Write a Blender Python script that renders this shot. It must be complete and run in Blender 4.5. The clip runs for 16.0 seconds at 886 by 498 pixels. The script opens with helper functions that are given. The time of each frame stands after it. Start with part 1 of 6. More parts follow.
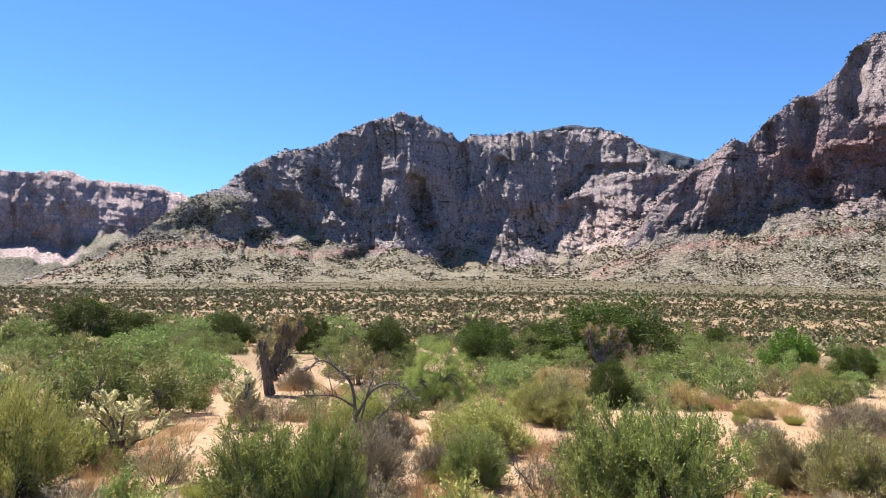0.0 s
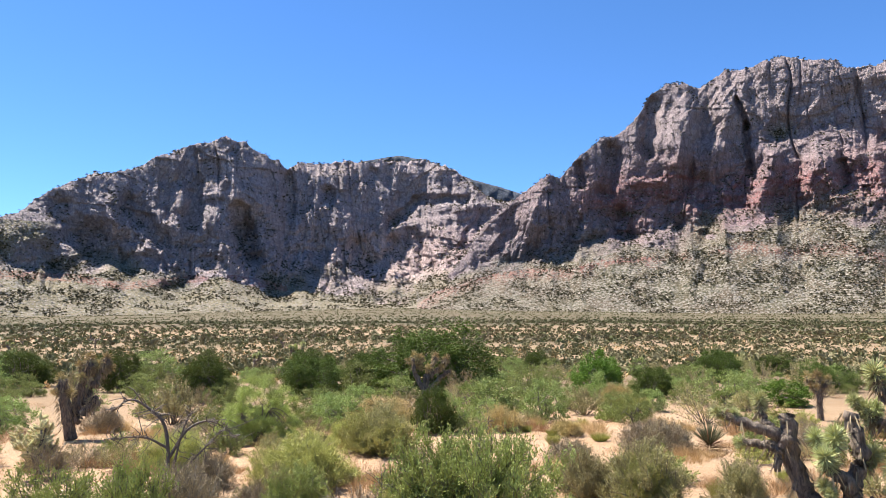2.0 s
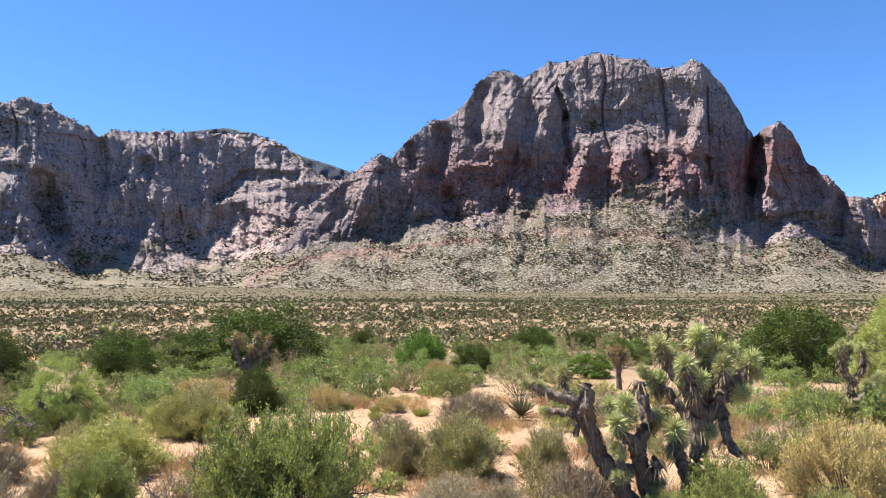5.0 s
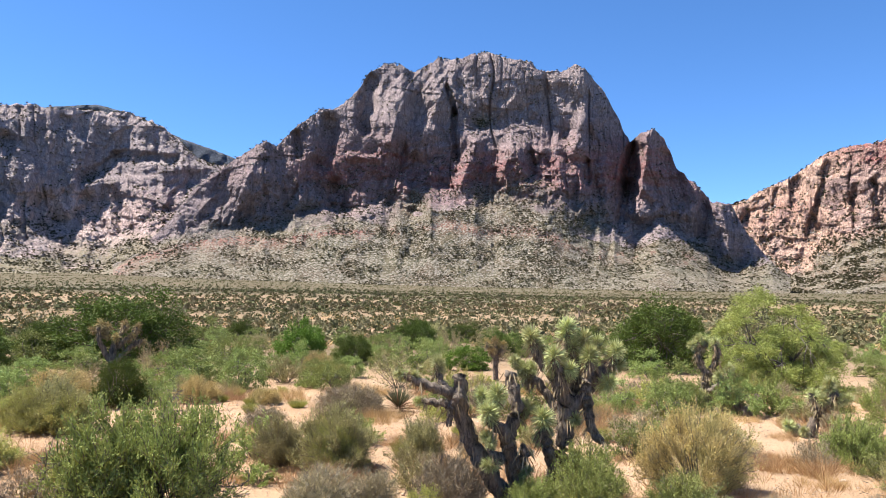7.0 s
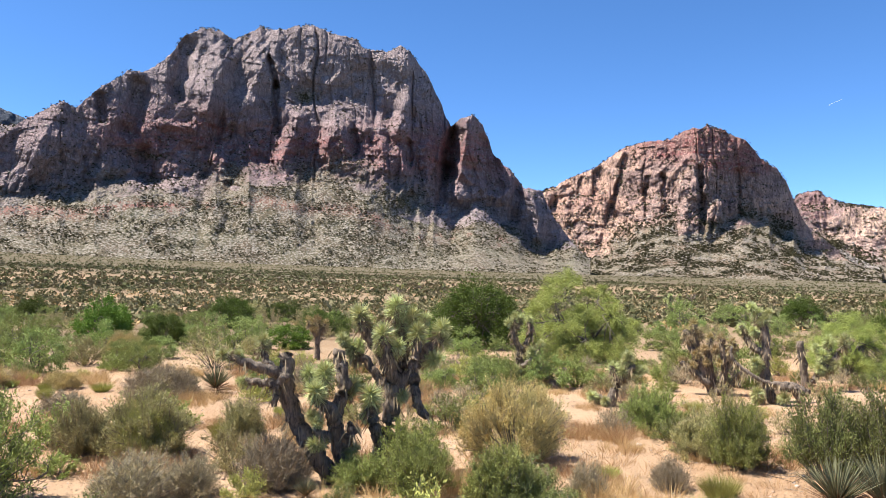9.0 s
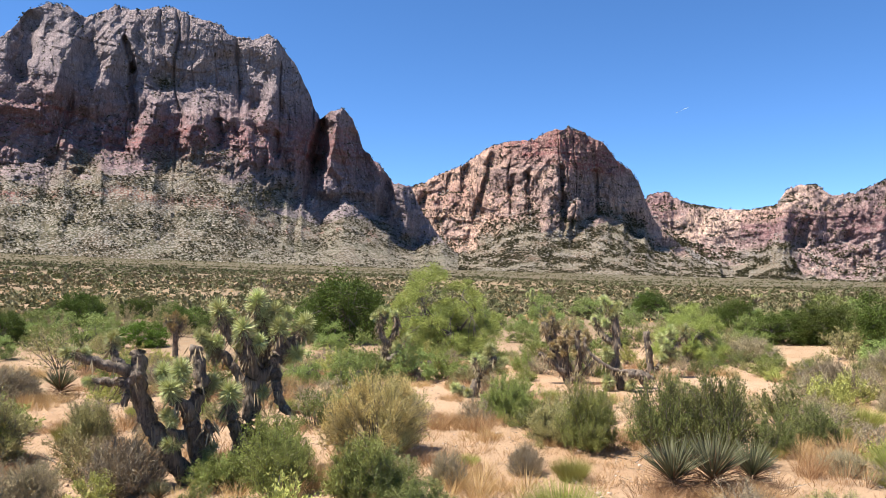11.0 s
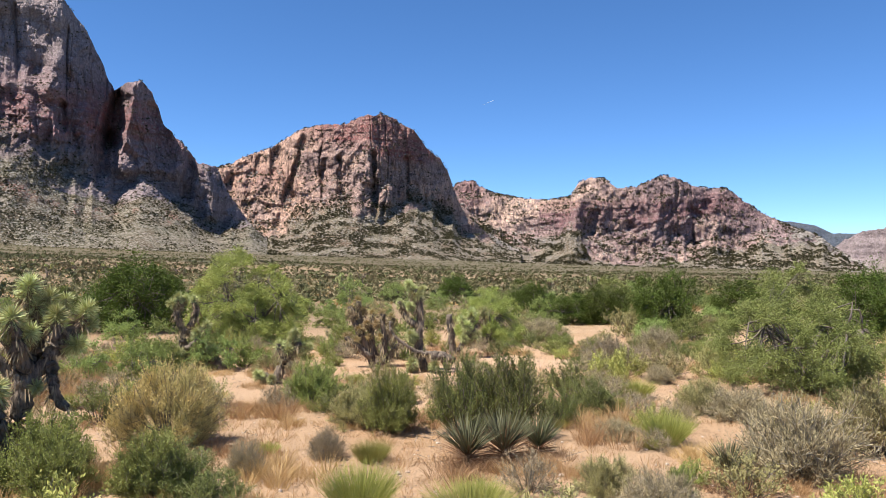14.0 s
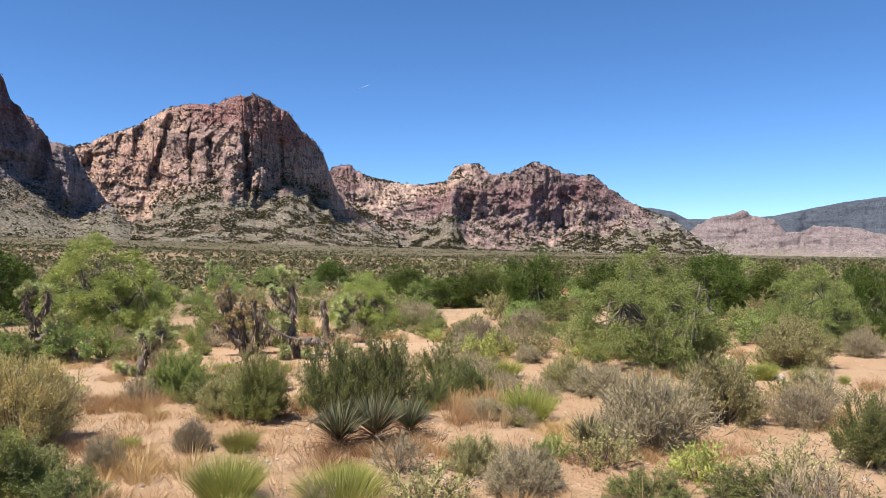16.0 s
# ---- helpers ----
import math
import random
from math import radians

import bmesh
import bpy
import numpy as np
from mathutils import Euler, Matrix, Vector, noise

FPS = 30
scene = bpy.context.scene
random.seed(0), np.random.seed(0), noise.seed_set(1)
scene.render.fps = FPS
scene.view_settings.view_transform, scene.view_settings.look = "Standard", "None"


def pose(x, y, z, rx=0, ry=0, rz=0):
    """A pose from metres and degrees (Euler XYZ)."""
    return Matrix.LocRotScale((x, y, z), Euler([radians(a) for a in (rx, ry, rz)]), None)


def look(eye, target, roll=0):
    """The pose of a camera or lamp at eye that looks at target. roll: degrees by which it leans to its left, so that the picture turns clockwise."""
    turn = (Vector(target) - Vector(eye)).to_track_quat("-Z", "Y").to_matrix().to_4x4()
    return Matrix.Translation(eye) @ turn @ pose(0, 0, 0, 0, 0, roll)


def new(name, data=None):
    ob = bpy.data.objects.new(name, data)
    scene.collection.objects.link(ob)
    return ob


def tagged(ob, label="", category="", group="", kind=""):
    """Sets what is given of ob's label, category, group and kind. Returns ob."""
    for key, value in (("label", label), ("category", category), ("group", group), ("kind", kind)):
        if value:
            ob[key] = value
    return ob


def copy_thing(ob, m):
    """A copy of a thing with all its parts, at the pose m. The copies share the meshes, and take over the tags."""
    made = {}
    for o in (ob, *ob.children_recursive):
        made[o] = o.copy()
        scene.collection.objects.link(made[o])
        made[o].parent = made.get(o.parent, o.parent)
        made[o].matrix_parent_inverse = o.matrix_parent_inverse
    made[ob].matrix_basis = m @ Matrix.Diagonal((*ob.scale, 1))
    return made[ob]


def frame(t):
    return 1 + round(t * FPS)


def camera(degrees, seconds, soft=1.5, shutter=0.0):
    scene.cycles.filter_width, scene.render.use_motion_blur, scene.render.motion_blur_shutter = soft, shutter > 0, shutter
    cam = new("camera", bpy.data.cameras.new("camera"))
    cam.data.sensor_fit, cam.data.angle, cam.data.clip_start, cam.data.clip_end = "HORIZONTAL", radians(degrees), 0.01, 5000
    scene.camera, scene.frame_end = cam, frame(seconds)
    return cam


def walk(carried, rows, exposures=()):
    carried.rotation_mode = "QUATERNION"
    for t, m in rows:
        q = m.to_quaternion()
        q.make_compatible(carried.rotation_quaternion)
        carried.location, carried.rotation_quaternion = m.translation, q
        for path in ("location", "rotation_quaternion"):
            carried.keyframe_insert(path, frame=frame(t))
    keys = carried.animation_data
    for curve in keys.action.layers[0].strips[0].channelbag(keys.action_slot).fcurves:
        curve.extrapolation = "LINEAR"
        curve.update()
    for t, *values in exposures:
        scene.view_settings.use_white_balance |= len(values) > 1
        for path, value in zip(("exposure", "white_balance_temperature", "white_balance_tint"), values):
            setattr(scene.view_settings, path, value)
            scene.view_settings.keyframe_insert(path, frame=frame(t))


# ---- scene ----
cam = camera(61.90, 16.0, soft=0.6)


def aim(x, y, z, heading, pitch, roll):
    """A camera pose: place, heading (degrees clockwise from +y), pitch above the level, roll."""
    return pose(x, y, z, 90 + pitch, 0, -heading) @ pose(0, 0, 0, 0, 0, roll)


walk(cam, [
    (0, aim(-0.319, 0.020, 2.728, -35.387, 4.691, 1.057)),
    (0.5, aim(-0.298, 0.014, 2.740, -33.205, 5.036, 0.725)),
    (1, aim(-0.276, 0.013, 2.749, -30.363, 5.676, 0.167)),
    (1.5, aim(-0.255, 0.013, 2.743, -26.408, 6.456, -0.212)),
    (2, aim(-0.209, -0.008, 2.745, -22.065, 7.022, -0.339)),
    (2.5, aim(-0.182, -0.019, 2.749, -18.661, 7.074, -0.312)),
    (3, aim(-0.167, -0.019, 2.749, -16.120, 6.859, -0.320)),
    (3.2, aim(-0.169, -0.035, 2.756, -15.249, 6.853, -0.177)),
    (5.5, aim(-0.048, -0.024, 2.723, -6.554, 4.921, -0.694)),
    (6, aim(-0.005, -0.031, 2.716, -3.877, 4.775, -0.245)),
    (6.5, aim(0.013, 0.006, 2.710, -1.994, 4.776, 0.067)),
    (7, aim(0.000, 0.000, 2.700, 0.000, 4.662, 0.067)),
    (7.5, aim(-0.039, 0.023, 2.697, 3.625, 4.435, -0.276)),
    (8, aim(-0.091, 0.118, 2.690, 8.109, 4.032, -0.287)),
    (8.5, aim(-0.118, 0.130, 2.685, 10.963, 3.528, 0.204)),
    (9, aim(-0.136, 0.104, 2.684, 13.875, 3.091, 0.483)),
    (9.2, aim(-0.104, 0.096, 2.682, 14.851, 2.868, 0.397)),
    (11.3, aim(-0.077, 0.012, 2.664, 25.717, 2.673, 0.173)),
    (11.5, aim(-0.070, 0.002, 2.671, 26.873, 2.537, -0.011)),
    (12, aim(-0.056, -0.016, 2.671, 29.353, 2.313, -0.402)),
    (12.5, aim(-0.022, -0.012, 2.669, 31.556, 2.207, -0.493)),
    (13, aim(0.005, 0.005, 2.659, 33.802, 2.013, -0.204)),
    (13.5, aim(0.014, -0.010, 2.661, 36.101, 1.953, -0.035)),
    (14, aim(0.024, -0.017, 2.655, 38.581, 1.699, 0.299)),
    (14.5, aim(0.047, -0.021, 2.655, 40.913, 1.370, 0.420)),
    (15, aim(0.057, -0.023, 2.651, 42.840, 1.076, 0.454)),
    (15.5, aim(0.060, -0.070, 2.647, 45.232, 0.763, 0.136)),
    (16, aim(0.063, -0.102, 2.650, 48.098, 0.552, -0.067)),
], exposures=[(0, 1.42), (3, 1.53), (7, 1.45), (9, 1.38), (12.5, 1.18), (14, 1.08), (16, 0.96)])

# ---- light ----
SUN_AZ, SUN_EL = -82.0, 62.0  # heading and height of the sun, degrees
sun_way = Vector((math.sin(radians(SUN_AZ)) * math.cos(radians(SUN_EL)), math.cos(radians(SUN_AZ)) * math.cos(radians(SUN_EL)), math.sin(radians(SUN_EL))))
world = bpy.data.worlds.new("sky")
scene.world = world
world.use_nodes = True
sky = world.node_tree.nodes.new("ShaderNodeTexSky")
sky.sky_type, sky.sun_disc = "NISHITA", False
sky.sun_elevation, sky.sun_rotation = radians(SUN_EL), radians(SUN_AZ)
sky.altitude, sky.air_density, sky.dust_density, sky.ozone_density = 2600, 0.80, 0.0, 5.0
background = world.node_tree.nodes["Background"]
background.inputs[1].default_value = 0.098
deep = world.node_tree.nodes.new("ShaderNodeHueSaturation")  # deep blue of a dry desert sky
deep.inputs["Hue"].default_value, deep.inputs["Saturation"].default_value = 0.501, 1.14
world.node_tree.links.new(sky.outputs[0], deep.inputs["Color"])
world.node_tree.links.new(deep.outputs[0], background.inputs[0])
sun = new("sun", bpy.data.lights.new("sun", "SUN"))
sun.data.energy, sun.data.angle, sun.data.color = 5.0, radians(0.53), (1.0, 0.95, 0.87)
sun.matrix_world = look((0, 0, 300), Vector((0, 0, 300)) - sun_way)

# ---- numeric noise ----


def hash3(i, j, k, seed):
    h = (i.astype(np.int64) * 374761393 + j.astype(np.int64) * 668265263 + k.astype(np.int64) * 2147483647 + seed * 974634777) & 0xFFFFFFFF
    h = ((h ^ (h >> 13)) * 1274126177) & 0xFFFFFFFF
    h = ((h ^ (h >> 16)) * 2246822519) & 0xFFFFFFFF
    return ((h ^ (h >> 15)) & 0xFFFFFF) / float(0xFFFFFF)


def vnoise(x, y, z=0.0, seed=0):
    """Smooth value noise in 0..1."""
    x, y, z = np.broadcast_arrays(np.asarray(x, float), np.asarray(y, float), np.asarray(z, float))
    i, j, k = np.floor(x), np.floor(y), np.floor(z)
    u, v, w = x - i, y - j, z - k
    u, v, w = (a * a * a * (a * (a * 6 - 15) + 10) for a in (u, v, w))
    total = 0.0
    for a in (0, 1):
        for b in (0, 1):
            for c in (0, 1):
                total = total + hash3(i + a, j + b, k + c, seed) * (u if a else 1 - u) * (v if b else 1 - v) * (w if c else 1 - w)
    return total


def fbm(x, y, z=0.0, seed=0, octaves=4):
    total, amp, norm = 0.0, 1.0, 0.0
    for o in range(octaves):
        total = total + amp * vnoise(x * 2 ** o, y * 2 ** o, np.asarray(z) * 2 ** o, seed + 17 * o)
        norm, amp = norm + amp, amp * 0.5
    return total / norm


def ridged(x, y, z=0.0, seed=0, octaves=3):
    """Sharp-crested noise in 0..1, 1 on the crests."""
    total, amp, norm = 0.0, 1.0, 0.0
    for o in range(octaves):
        total = total + amp * (1 - np.abs(2 * vnoise(x * 2 ** o, y * 2 ** o, np.asarray(z) * 2 ** o, seed + 31 * o) - 1))
        norm, amp = norm + amp, amp * 0.5
    return total / norm


# ---- materials ----


def node_material(name):
    m = bpy.data.materials.new(name)
    m.use_nodes = True
    t = m.node_tree
    return m, t, t.nodes["Principled BSDF"]


def nd(t, kind, inputs=(), **props):
    n = t.nodes.new(kind)
    for key, value in props.items():
        setattr(n, key, value)
    for key, value in dict(inputs).items():
        if isinstance(value, bpy.types.NodeSocket):
            t.links.new(value, n.inputs[key])
        else:
            n.inputs[key].default_value = value
    return n


def ramp(t, fac, stops):
    n = nd(t, "ShaderNodeValToRGB", {0: fac})
    while len(n.color_ramp.elements) < len(stops):
        n.color_ramp.elements.new(0.5)
    for e, (at, c) in zip(n.color_ramp.elements, stops):
        e.position, e.color = at, (c, c, c, 1) if isinstance(c, (int, float)) else (*c, 1)
    return n.outputs[0]


def noise_out(t, vec, scale, detail=4.0, rough=0.55, distort=0.0):
    return nd(t, "ShaderNodeTexNoise", {"Vector": vec, "Scale": scale, "Detail": detail, "Roughness": rough, "Distortion": distort}).outputs[0]


def mixc(t, fac, a, b, mode="MIX"):
    n = nd(t, "ShaderNodeMix", data_type="RGBA", blend_type=mode)
    for sock, value in ((n.inputs[0], fac), (n.inputs[6], a), (n.inputs[7], b)):
        if isinstance(value, bpy.types.NodeSocket):
            t.links.new(value, sock)
        else:
            sock.default_value = (*value, 1) if isinstance(value, tuple) else value
    return n.outputs[2]


def stretch(t, vec, sx, sy, sz):
    return nd(t, "ShaderNodeMapping", {"Vector": vec, "Scale": (sx, sy, sz)}).outputs[0]


def rock_material(name, light, dark, red, pale, talus_a, talus_b, streak=0.6):
    """Weathered sandstone: beds, dark varnish streaks and cracks; red and pale beds, shelves and talus by the mesh's own masks."""
    m, t, bsdf = node_material(name)
    pos = nd(t, "ShaderNodeTexCoord").outputs["Object"]
    big = noise_out(t, pos, 0.013, 5, 0.6)
    col = mixc(t, ramp(t, big, [(0.35, 0.0), (0.65, 1.0)]), light, dark)
    beds = noise_out(t, stretch(t, pos, 0.05, 0.05, 1), 0.09, 6, 0.65, 0.4)
    col = mixc(t, ramp(t, beds, [(0.40, 0.0), (0.60, 0.55)]), col, tuple(1.35 * c for c in light))
    pale_mask = nd(t, "ShaderNodeAttribute", attribute_name="pale").outputs["Fac"]
    pale_fac = nd(t, "ShaderNodeMath", {0: pale_mask, 1: ramp(t, noise_out(t, stretch(t, pos, 1, 1, 0.4), 0.03, 5, 0.6), [(0.36, 0.1), (0.5, 1.0)])}, operation="MULTIPLY").outputs[0]
    col = mixc(t, pale_fac, col, pale)
    red_mask = nd(t, "ShaderNodeAttribute", attribute_name="red").outputs["Fac"]
    red_fac = nd(t, "ShaderNodeMath", {0: red_mask, 1: ramp(t, beds, [(0.38, 0.35), (0.6, 1.0)])}, operation="MULTIPLY").outputs[0]
    col = mixc(t, red_fac, col, red)
    streaks = noise_out(t, stretch(t, pos, 1, 1, 0.22), 0.06, 6, 0.7, 0.6)
    col = mixc(t, ramp(t, streaks, [(0.42, streak), (0.56, 0.0)]), col, tuple(0.5 * c for c in dark))
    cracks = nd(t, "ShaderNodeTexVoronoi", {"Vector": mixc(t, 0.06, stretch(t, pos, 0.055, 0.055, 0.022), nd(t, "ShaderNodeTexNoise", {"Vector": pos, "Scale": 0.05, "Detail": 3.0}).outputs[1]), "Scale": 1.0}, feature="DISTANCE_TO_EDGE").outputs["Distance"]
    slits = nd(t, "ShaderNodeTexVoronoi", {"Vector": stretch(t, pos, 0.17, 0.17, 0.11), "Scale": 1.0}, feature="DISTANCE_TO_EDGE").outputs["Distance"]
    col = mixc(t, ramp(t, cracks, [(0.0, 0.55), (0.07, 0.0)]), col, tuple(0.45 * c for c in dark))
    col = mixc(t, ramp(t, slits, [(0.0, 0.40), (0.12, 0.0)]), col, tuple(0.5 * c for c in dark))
    col = mixc(t, ramp(t, noise_out(t, pos, 0.16, 4, 0.75), [(0.54, 0.0), (0.62, 0.55)]), col, tuple(min(1, 1.5 * c) for c in light))
    shelf = nd(t, "ShaderNodeAttribute", attribute_name="shelf").outputs["Fac"]
    green = nd(t, "ShaderNodeMath", {0: nd(t, "ShaderNodeMath", {0: shelf, 1: 0.35}, operation="ADD").outputs[0], 1: ramp(t, noise_out(t, pos, 0.12, 5, 0.75), [(0.54, 0.0), (0.62, 0.9)])}, operation="MULTIPLY").outputs[0]
    col = mixc(t, green, col, (0.037, 0.044, 0.026))
    talus = nd(t, "ShaderNodeAttribute", attribute_name="talus").outputs["Fac"]
    soil = mixc(t, ramp(t, noise_out(t, pos, 0.012, 5, 0.6), [(0.4, 0.0), (0.62, 1.0)]), talus_a, talus_b)
    soil = mixc(t, ramp(t, noise_out(t, pos, 0.015, 6, 0.65), [(0.48, 0.0), (0.62, 0.6)]), soil, (0.078, 0.075, 0.046))
    soil = mixc(t, nd(t, "ShaderNodeMath", {0: red_mask, 1: 0.4}, operation="MULTIPLY").outputs[0], soil, tuple(1.5 * c for c in red))
    stones = nd(t, "ShaderNodeTexVoronoi", {"Vector": pos, "Scale": 0.22, "Randomness": 1.0})
    soil = mixc(t, ramp(t, nd(t, "ShaderNodeMath", {0: stones.outputs["Distance"], 1: noise_out(t, pos, 0.03, 4, 0.7)}, operation="SUBTRACT").outputs[0], [(-0.36, 0.9), (-0.22, 0.0)]), soil, mixc(t, stones.outputs["Color"], (0.165, 0.142, 0.115), (0.330, 0.290, 0.240)))
    soil = mixc(t, ramp(t, noise_out(t, pos, 0.13, 5, 0.75), [(0.54, 0.0), (0.60, 0.8)]), soil, (0.044, 0.048, 0.027))
    col = mixc(t, talus, col, soil)
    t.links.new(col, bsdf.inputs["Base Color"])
    bsdf.inputs["Roughness"].default_value = 0.92
    bsdf.inputs["Specular IOR Level"].default_value = 0.2
    relief = nd(t, "ShaderNodeMath", {0: noise_out(t, pos, 0.2, 6, 0.7), 1: ramp(t, slits, [(0.0, 0.0), (0.25, 0.6)])}, operation="ADD").outputs[0]
    t.links.new(nd(t, "ShaderNodeBump", {"Strength": 0.8, "Distance": 4.0, "Height": relief}).outputs[0], bsdf.inputs["Normal"])
    return m


def leaf_material(name, a, b, tip=None, through_light=0.3, rough=0.65, spread=1.0):
    """Foliage: each leaf its own tone between two colours, each plant slightly apart from the next."""
    m, t, bsdf = node_material(name)
    island = nd(t, "ShaderNodeNewGeometry").outputs["Random Per Island"]
    col = mixc(t, island, a, b)
    if tip:
        col = mixc(t, ramp(t, nd(t, "ShaderNodeTexNoise", {"Scale": 2.2, "Detail": 2.0}).outputs[0], [(0.45, 0.0), (0.65, 0.7)]), col, tip)
    each = nd(t, "ShaderNodeObjectInfo").outputs["Random"]
    col = nd(t, "ShaderNodeHueSaturation", {"Hue": nd(t, "ShaderNodeMapRange", {0: each, 3: 0.5 - 0.015 * spread, 4: 0.5 + 0.012 * spread}).outputs[0],
                                            "Value": nd(t, "ShaderNodeMapRange", {0: each, 3: 1 - 0.2 * spread, 4: 1 + 0.2 * spread}).outputs[0], "Color": col}).outputs[0]
    t.links.new(col, bsdf.inputs["Base Color"])
    bsdf.inputs["Roughness"].default_value = rough
    bsdf.inputs["Specular IOR Level"].default_value = 0.12
    glow = nd(t, "ShaderNodeBsdfTranslucent", {"Color": col})
    mix = nd(t, "ShaderNodeMixShader", {0: through_light, 1: bsdf.outputs[0], 2: glow.outputs[0]})
    t.links.new(mix.outputs[0], t.nodes["Material Output"].inputs[0])
    return m


def wood_material(name, a, b, scale=14.0, bump=0.02, lengthwise=0.25):
    """Bark: lengthwise fibres in two tones with deep furrows."""
    m, t, bsdf = node_material(name)
    pos = nd(t, "ShaderNodeTexCoord").outputs["Object"]
    grain = noise_out(t, stretch(t, pos, 1, 1, lengthwise), scale, 6, 0.65, 0.5)
    patches = noise_out(t, pos, scale * 0.2, 3, 0.6)
    col = mixc(t, ramp(t, grain, [(0.38, 0.0), (0.62, 1.0)]), b, a)
    col = mixc(t, ramp(t, patches, [(0.4, 0.0), (0.7, 0.5)]), col, tuple(1.3 * c for c in a))
    t.links.new(col, bsdf.inputs["Base Color"])
    bsdf.inputs["Roughness"].default_value = 0.85
    t.links.new(nd(t, "ShaderNodeBump", {"Strength": 1.0, "Distance": bump, "Height": grain}).outputs[0], bsdf.inputs["Normal"])
    return m


def ground_material():
    """Orange desert sand with gravel, litter, and, past the wash, the grey-green cover of low scrub."""
    m, t, bsdf = node_material("desert_soil")
    pos = nd(t, "ShaderNodeTexCoord").outputs["Object"]
    sand = mixc(t, ramp(t, noise_out(t, pos, 0.35, 6, 0.6), [(0.35, 0.0), (0.65, 1.0)]), (0.385, 0.240, 0.138), (0.475, 0.322, 0.205))
    sand = mixc(t, ramp(t, noise_out(t, pos, 0.09, 4, 0.6), [(0.4, 0.0), (0.7, 0.6)]), sand, (0.415, 0.288, 0.178))
    grit = nd(t, "ShaderNodeTexVoronoi", {"Vector": pos, "Scale": 16.0, "Randomness": 1.0})
    sand = mixc(t, ramp(t, grit.outputs["Distance"], [(0.16, 0.55), (0.26, 0.0)]), sand, mixc(t, grit.outputs["Color"], (0.182, 0.115, 0.079), (0.400, 0.315, 0.243)))
    litter = noise_out(t, pos, 1.3, 7, 0.75)
    sand = mixc(t, ramp(t, litter, [(0.56, 0.0), (0.70, 0.7)]), sand, (0.220, 0.140, 0.082))
    cover = nd(t, "ShaderNodeAttribute", attribute_name="cover").outputs["Fac"]
    scrub = mixc(t, ramp(t, noise_out(t, pos, 0.05, 8, 0.7), [(0.38, 0.0), (0.62, 1.0)]), (0.130, 0.094, 0.058), (0.072, 0.066, 0.037))
    scrub = mixc(t, ramp(t, noise_out(t, pos, 0.006, 4, 0.6), [(0.45, 0.0), (0.65, 0.5)]), scrub, (0.127, 0.111, 0.075))
    col = mixc(t, cover, sand, scrub)
    t.links.new(col, bsdf.inputs["Base Color"])
    bsdf.inputs["Roughness"].default_value = 0.95
    bsdf.inputs["Specular IOR Level"].default_value = 0.15
    h = nd(t, "ShaderNodeMath", {0: noise_out(t, pos, 5.0, 8, 0.7), 1: ramp(t, grit.outputs["Distance"], [(0.1, 0.35), (0.3, 0.0)])}, operation="ADD").outputs[0]
    t.links.new(nd(t, "ShaderNodeBump", {"Strength": 1.0, "Distance": 0.13, "Height": h}).outputs[0], bsdf.inputs["Normal"])
    return m


def stone_material(name, a, b):
    m, t, bsdf = node_material(name)
    pos = nd(t, "ShaderNodeTexCoord").outputs["Object"]
    col = mixc(t, nd(t, "ShaderNodeNewGeometry").outputs["Random Per Island"], a, b)
    col = mixc(t, ramp(t, noise_out(t, pos, 14, 5), [(0.4, 0.0), (0.65, 0.5)]), col, tuple(0.6 * c for c in a))
    t.links.new(col, bsdf.inputs["Base Color"])
    bsdf.inputs["Roughness"].default_value = 0.9
    t.links.new(nd(t, "ShaderNodeBump", {"Strength": 0.6, "Distance": 0.01, "Height": noise_out(t, pos, 30, 5)}).outputs[0], bsdf.inputs["Normal"])
    return m


SOIL = ground_material()
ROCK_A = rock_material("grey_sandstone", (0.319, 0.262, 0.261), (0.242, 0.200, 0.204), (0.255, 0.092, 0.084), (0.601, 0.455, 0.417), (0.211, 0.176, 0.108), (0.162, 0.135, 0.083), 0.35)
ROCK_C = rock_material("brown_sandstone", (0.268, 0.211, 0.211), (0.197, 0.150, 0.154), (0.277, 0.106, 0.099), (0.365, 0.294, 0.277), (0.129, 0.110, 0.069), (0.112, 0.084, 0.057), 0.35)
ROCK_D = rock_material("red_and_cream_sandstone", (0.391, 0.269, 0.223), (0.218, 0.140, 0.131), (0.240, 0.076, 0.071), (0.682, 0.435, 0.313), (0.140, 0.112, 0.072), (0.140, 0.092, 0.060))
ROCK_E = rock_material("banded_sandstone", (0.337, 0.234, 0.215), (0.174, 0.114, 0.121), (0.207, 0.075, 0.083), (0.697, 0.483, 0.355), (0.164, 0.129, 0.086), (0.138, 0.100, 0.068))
ROCK_F = rock_material("pale_sandstone", (0.259, 0.204, 0.199), (0.178, 0.136, 0.134), (0.232, 0.105, 0.087), (0.371, 0.291, 0.277), (0.240, 0.190, 0.165), (0.210, 0.165, 0.140), 0.45)
ROCK_L = rock_material("folded_grey_sandstone", (0.490, 0.373, 0.366), (0.311, 0.238, 0.240), (0.338, 0.144, 0.129), (0.581, 0.451, 0.436), (0.176, 0.157, 0.115), (0.143, 0.135, 0.098), 0.4)
# far wooded rock with the blue of distance haze mixed into its colours
ROCK_G = rock_material("far_wooded_hazy_rock", (0.087, 0.097, 0.121), (0.057, 0.068, 0.088), (0.093, 0.078, 0.088), (0.133, 0.129, 0.146), (0.080, 0.087, 0.096), (0.067, 0.075, 0.085), 0.4)

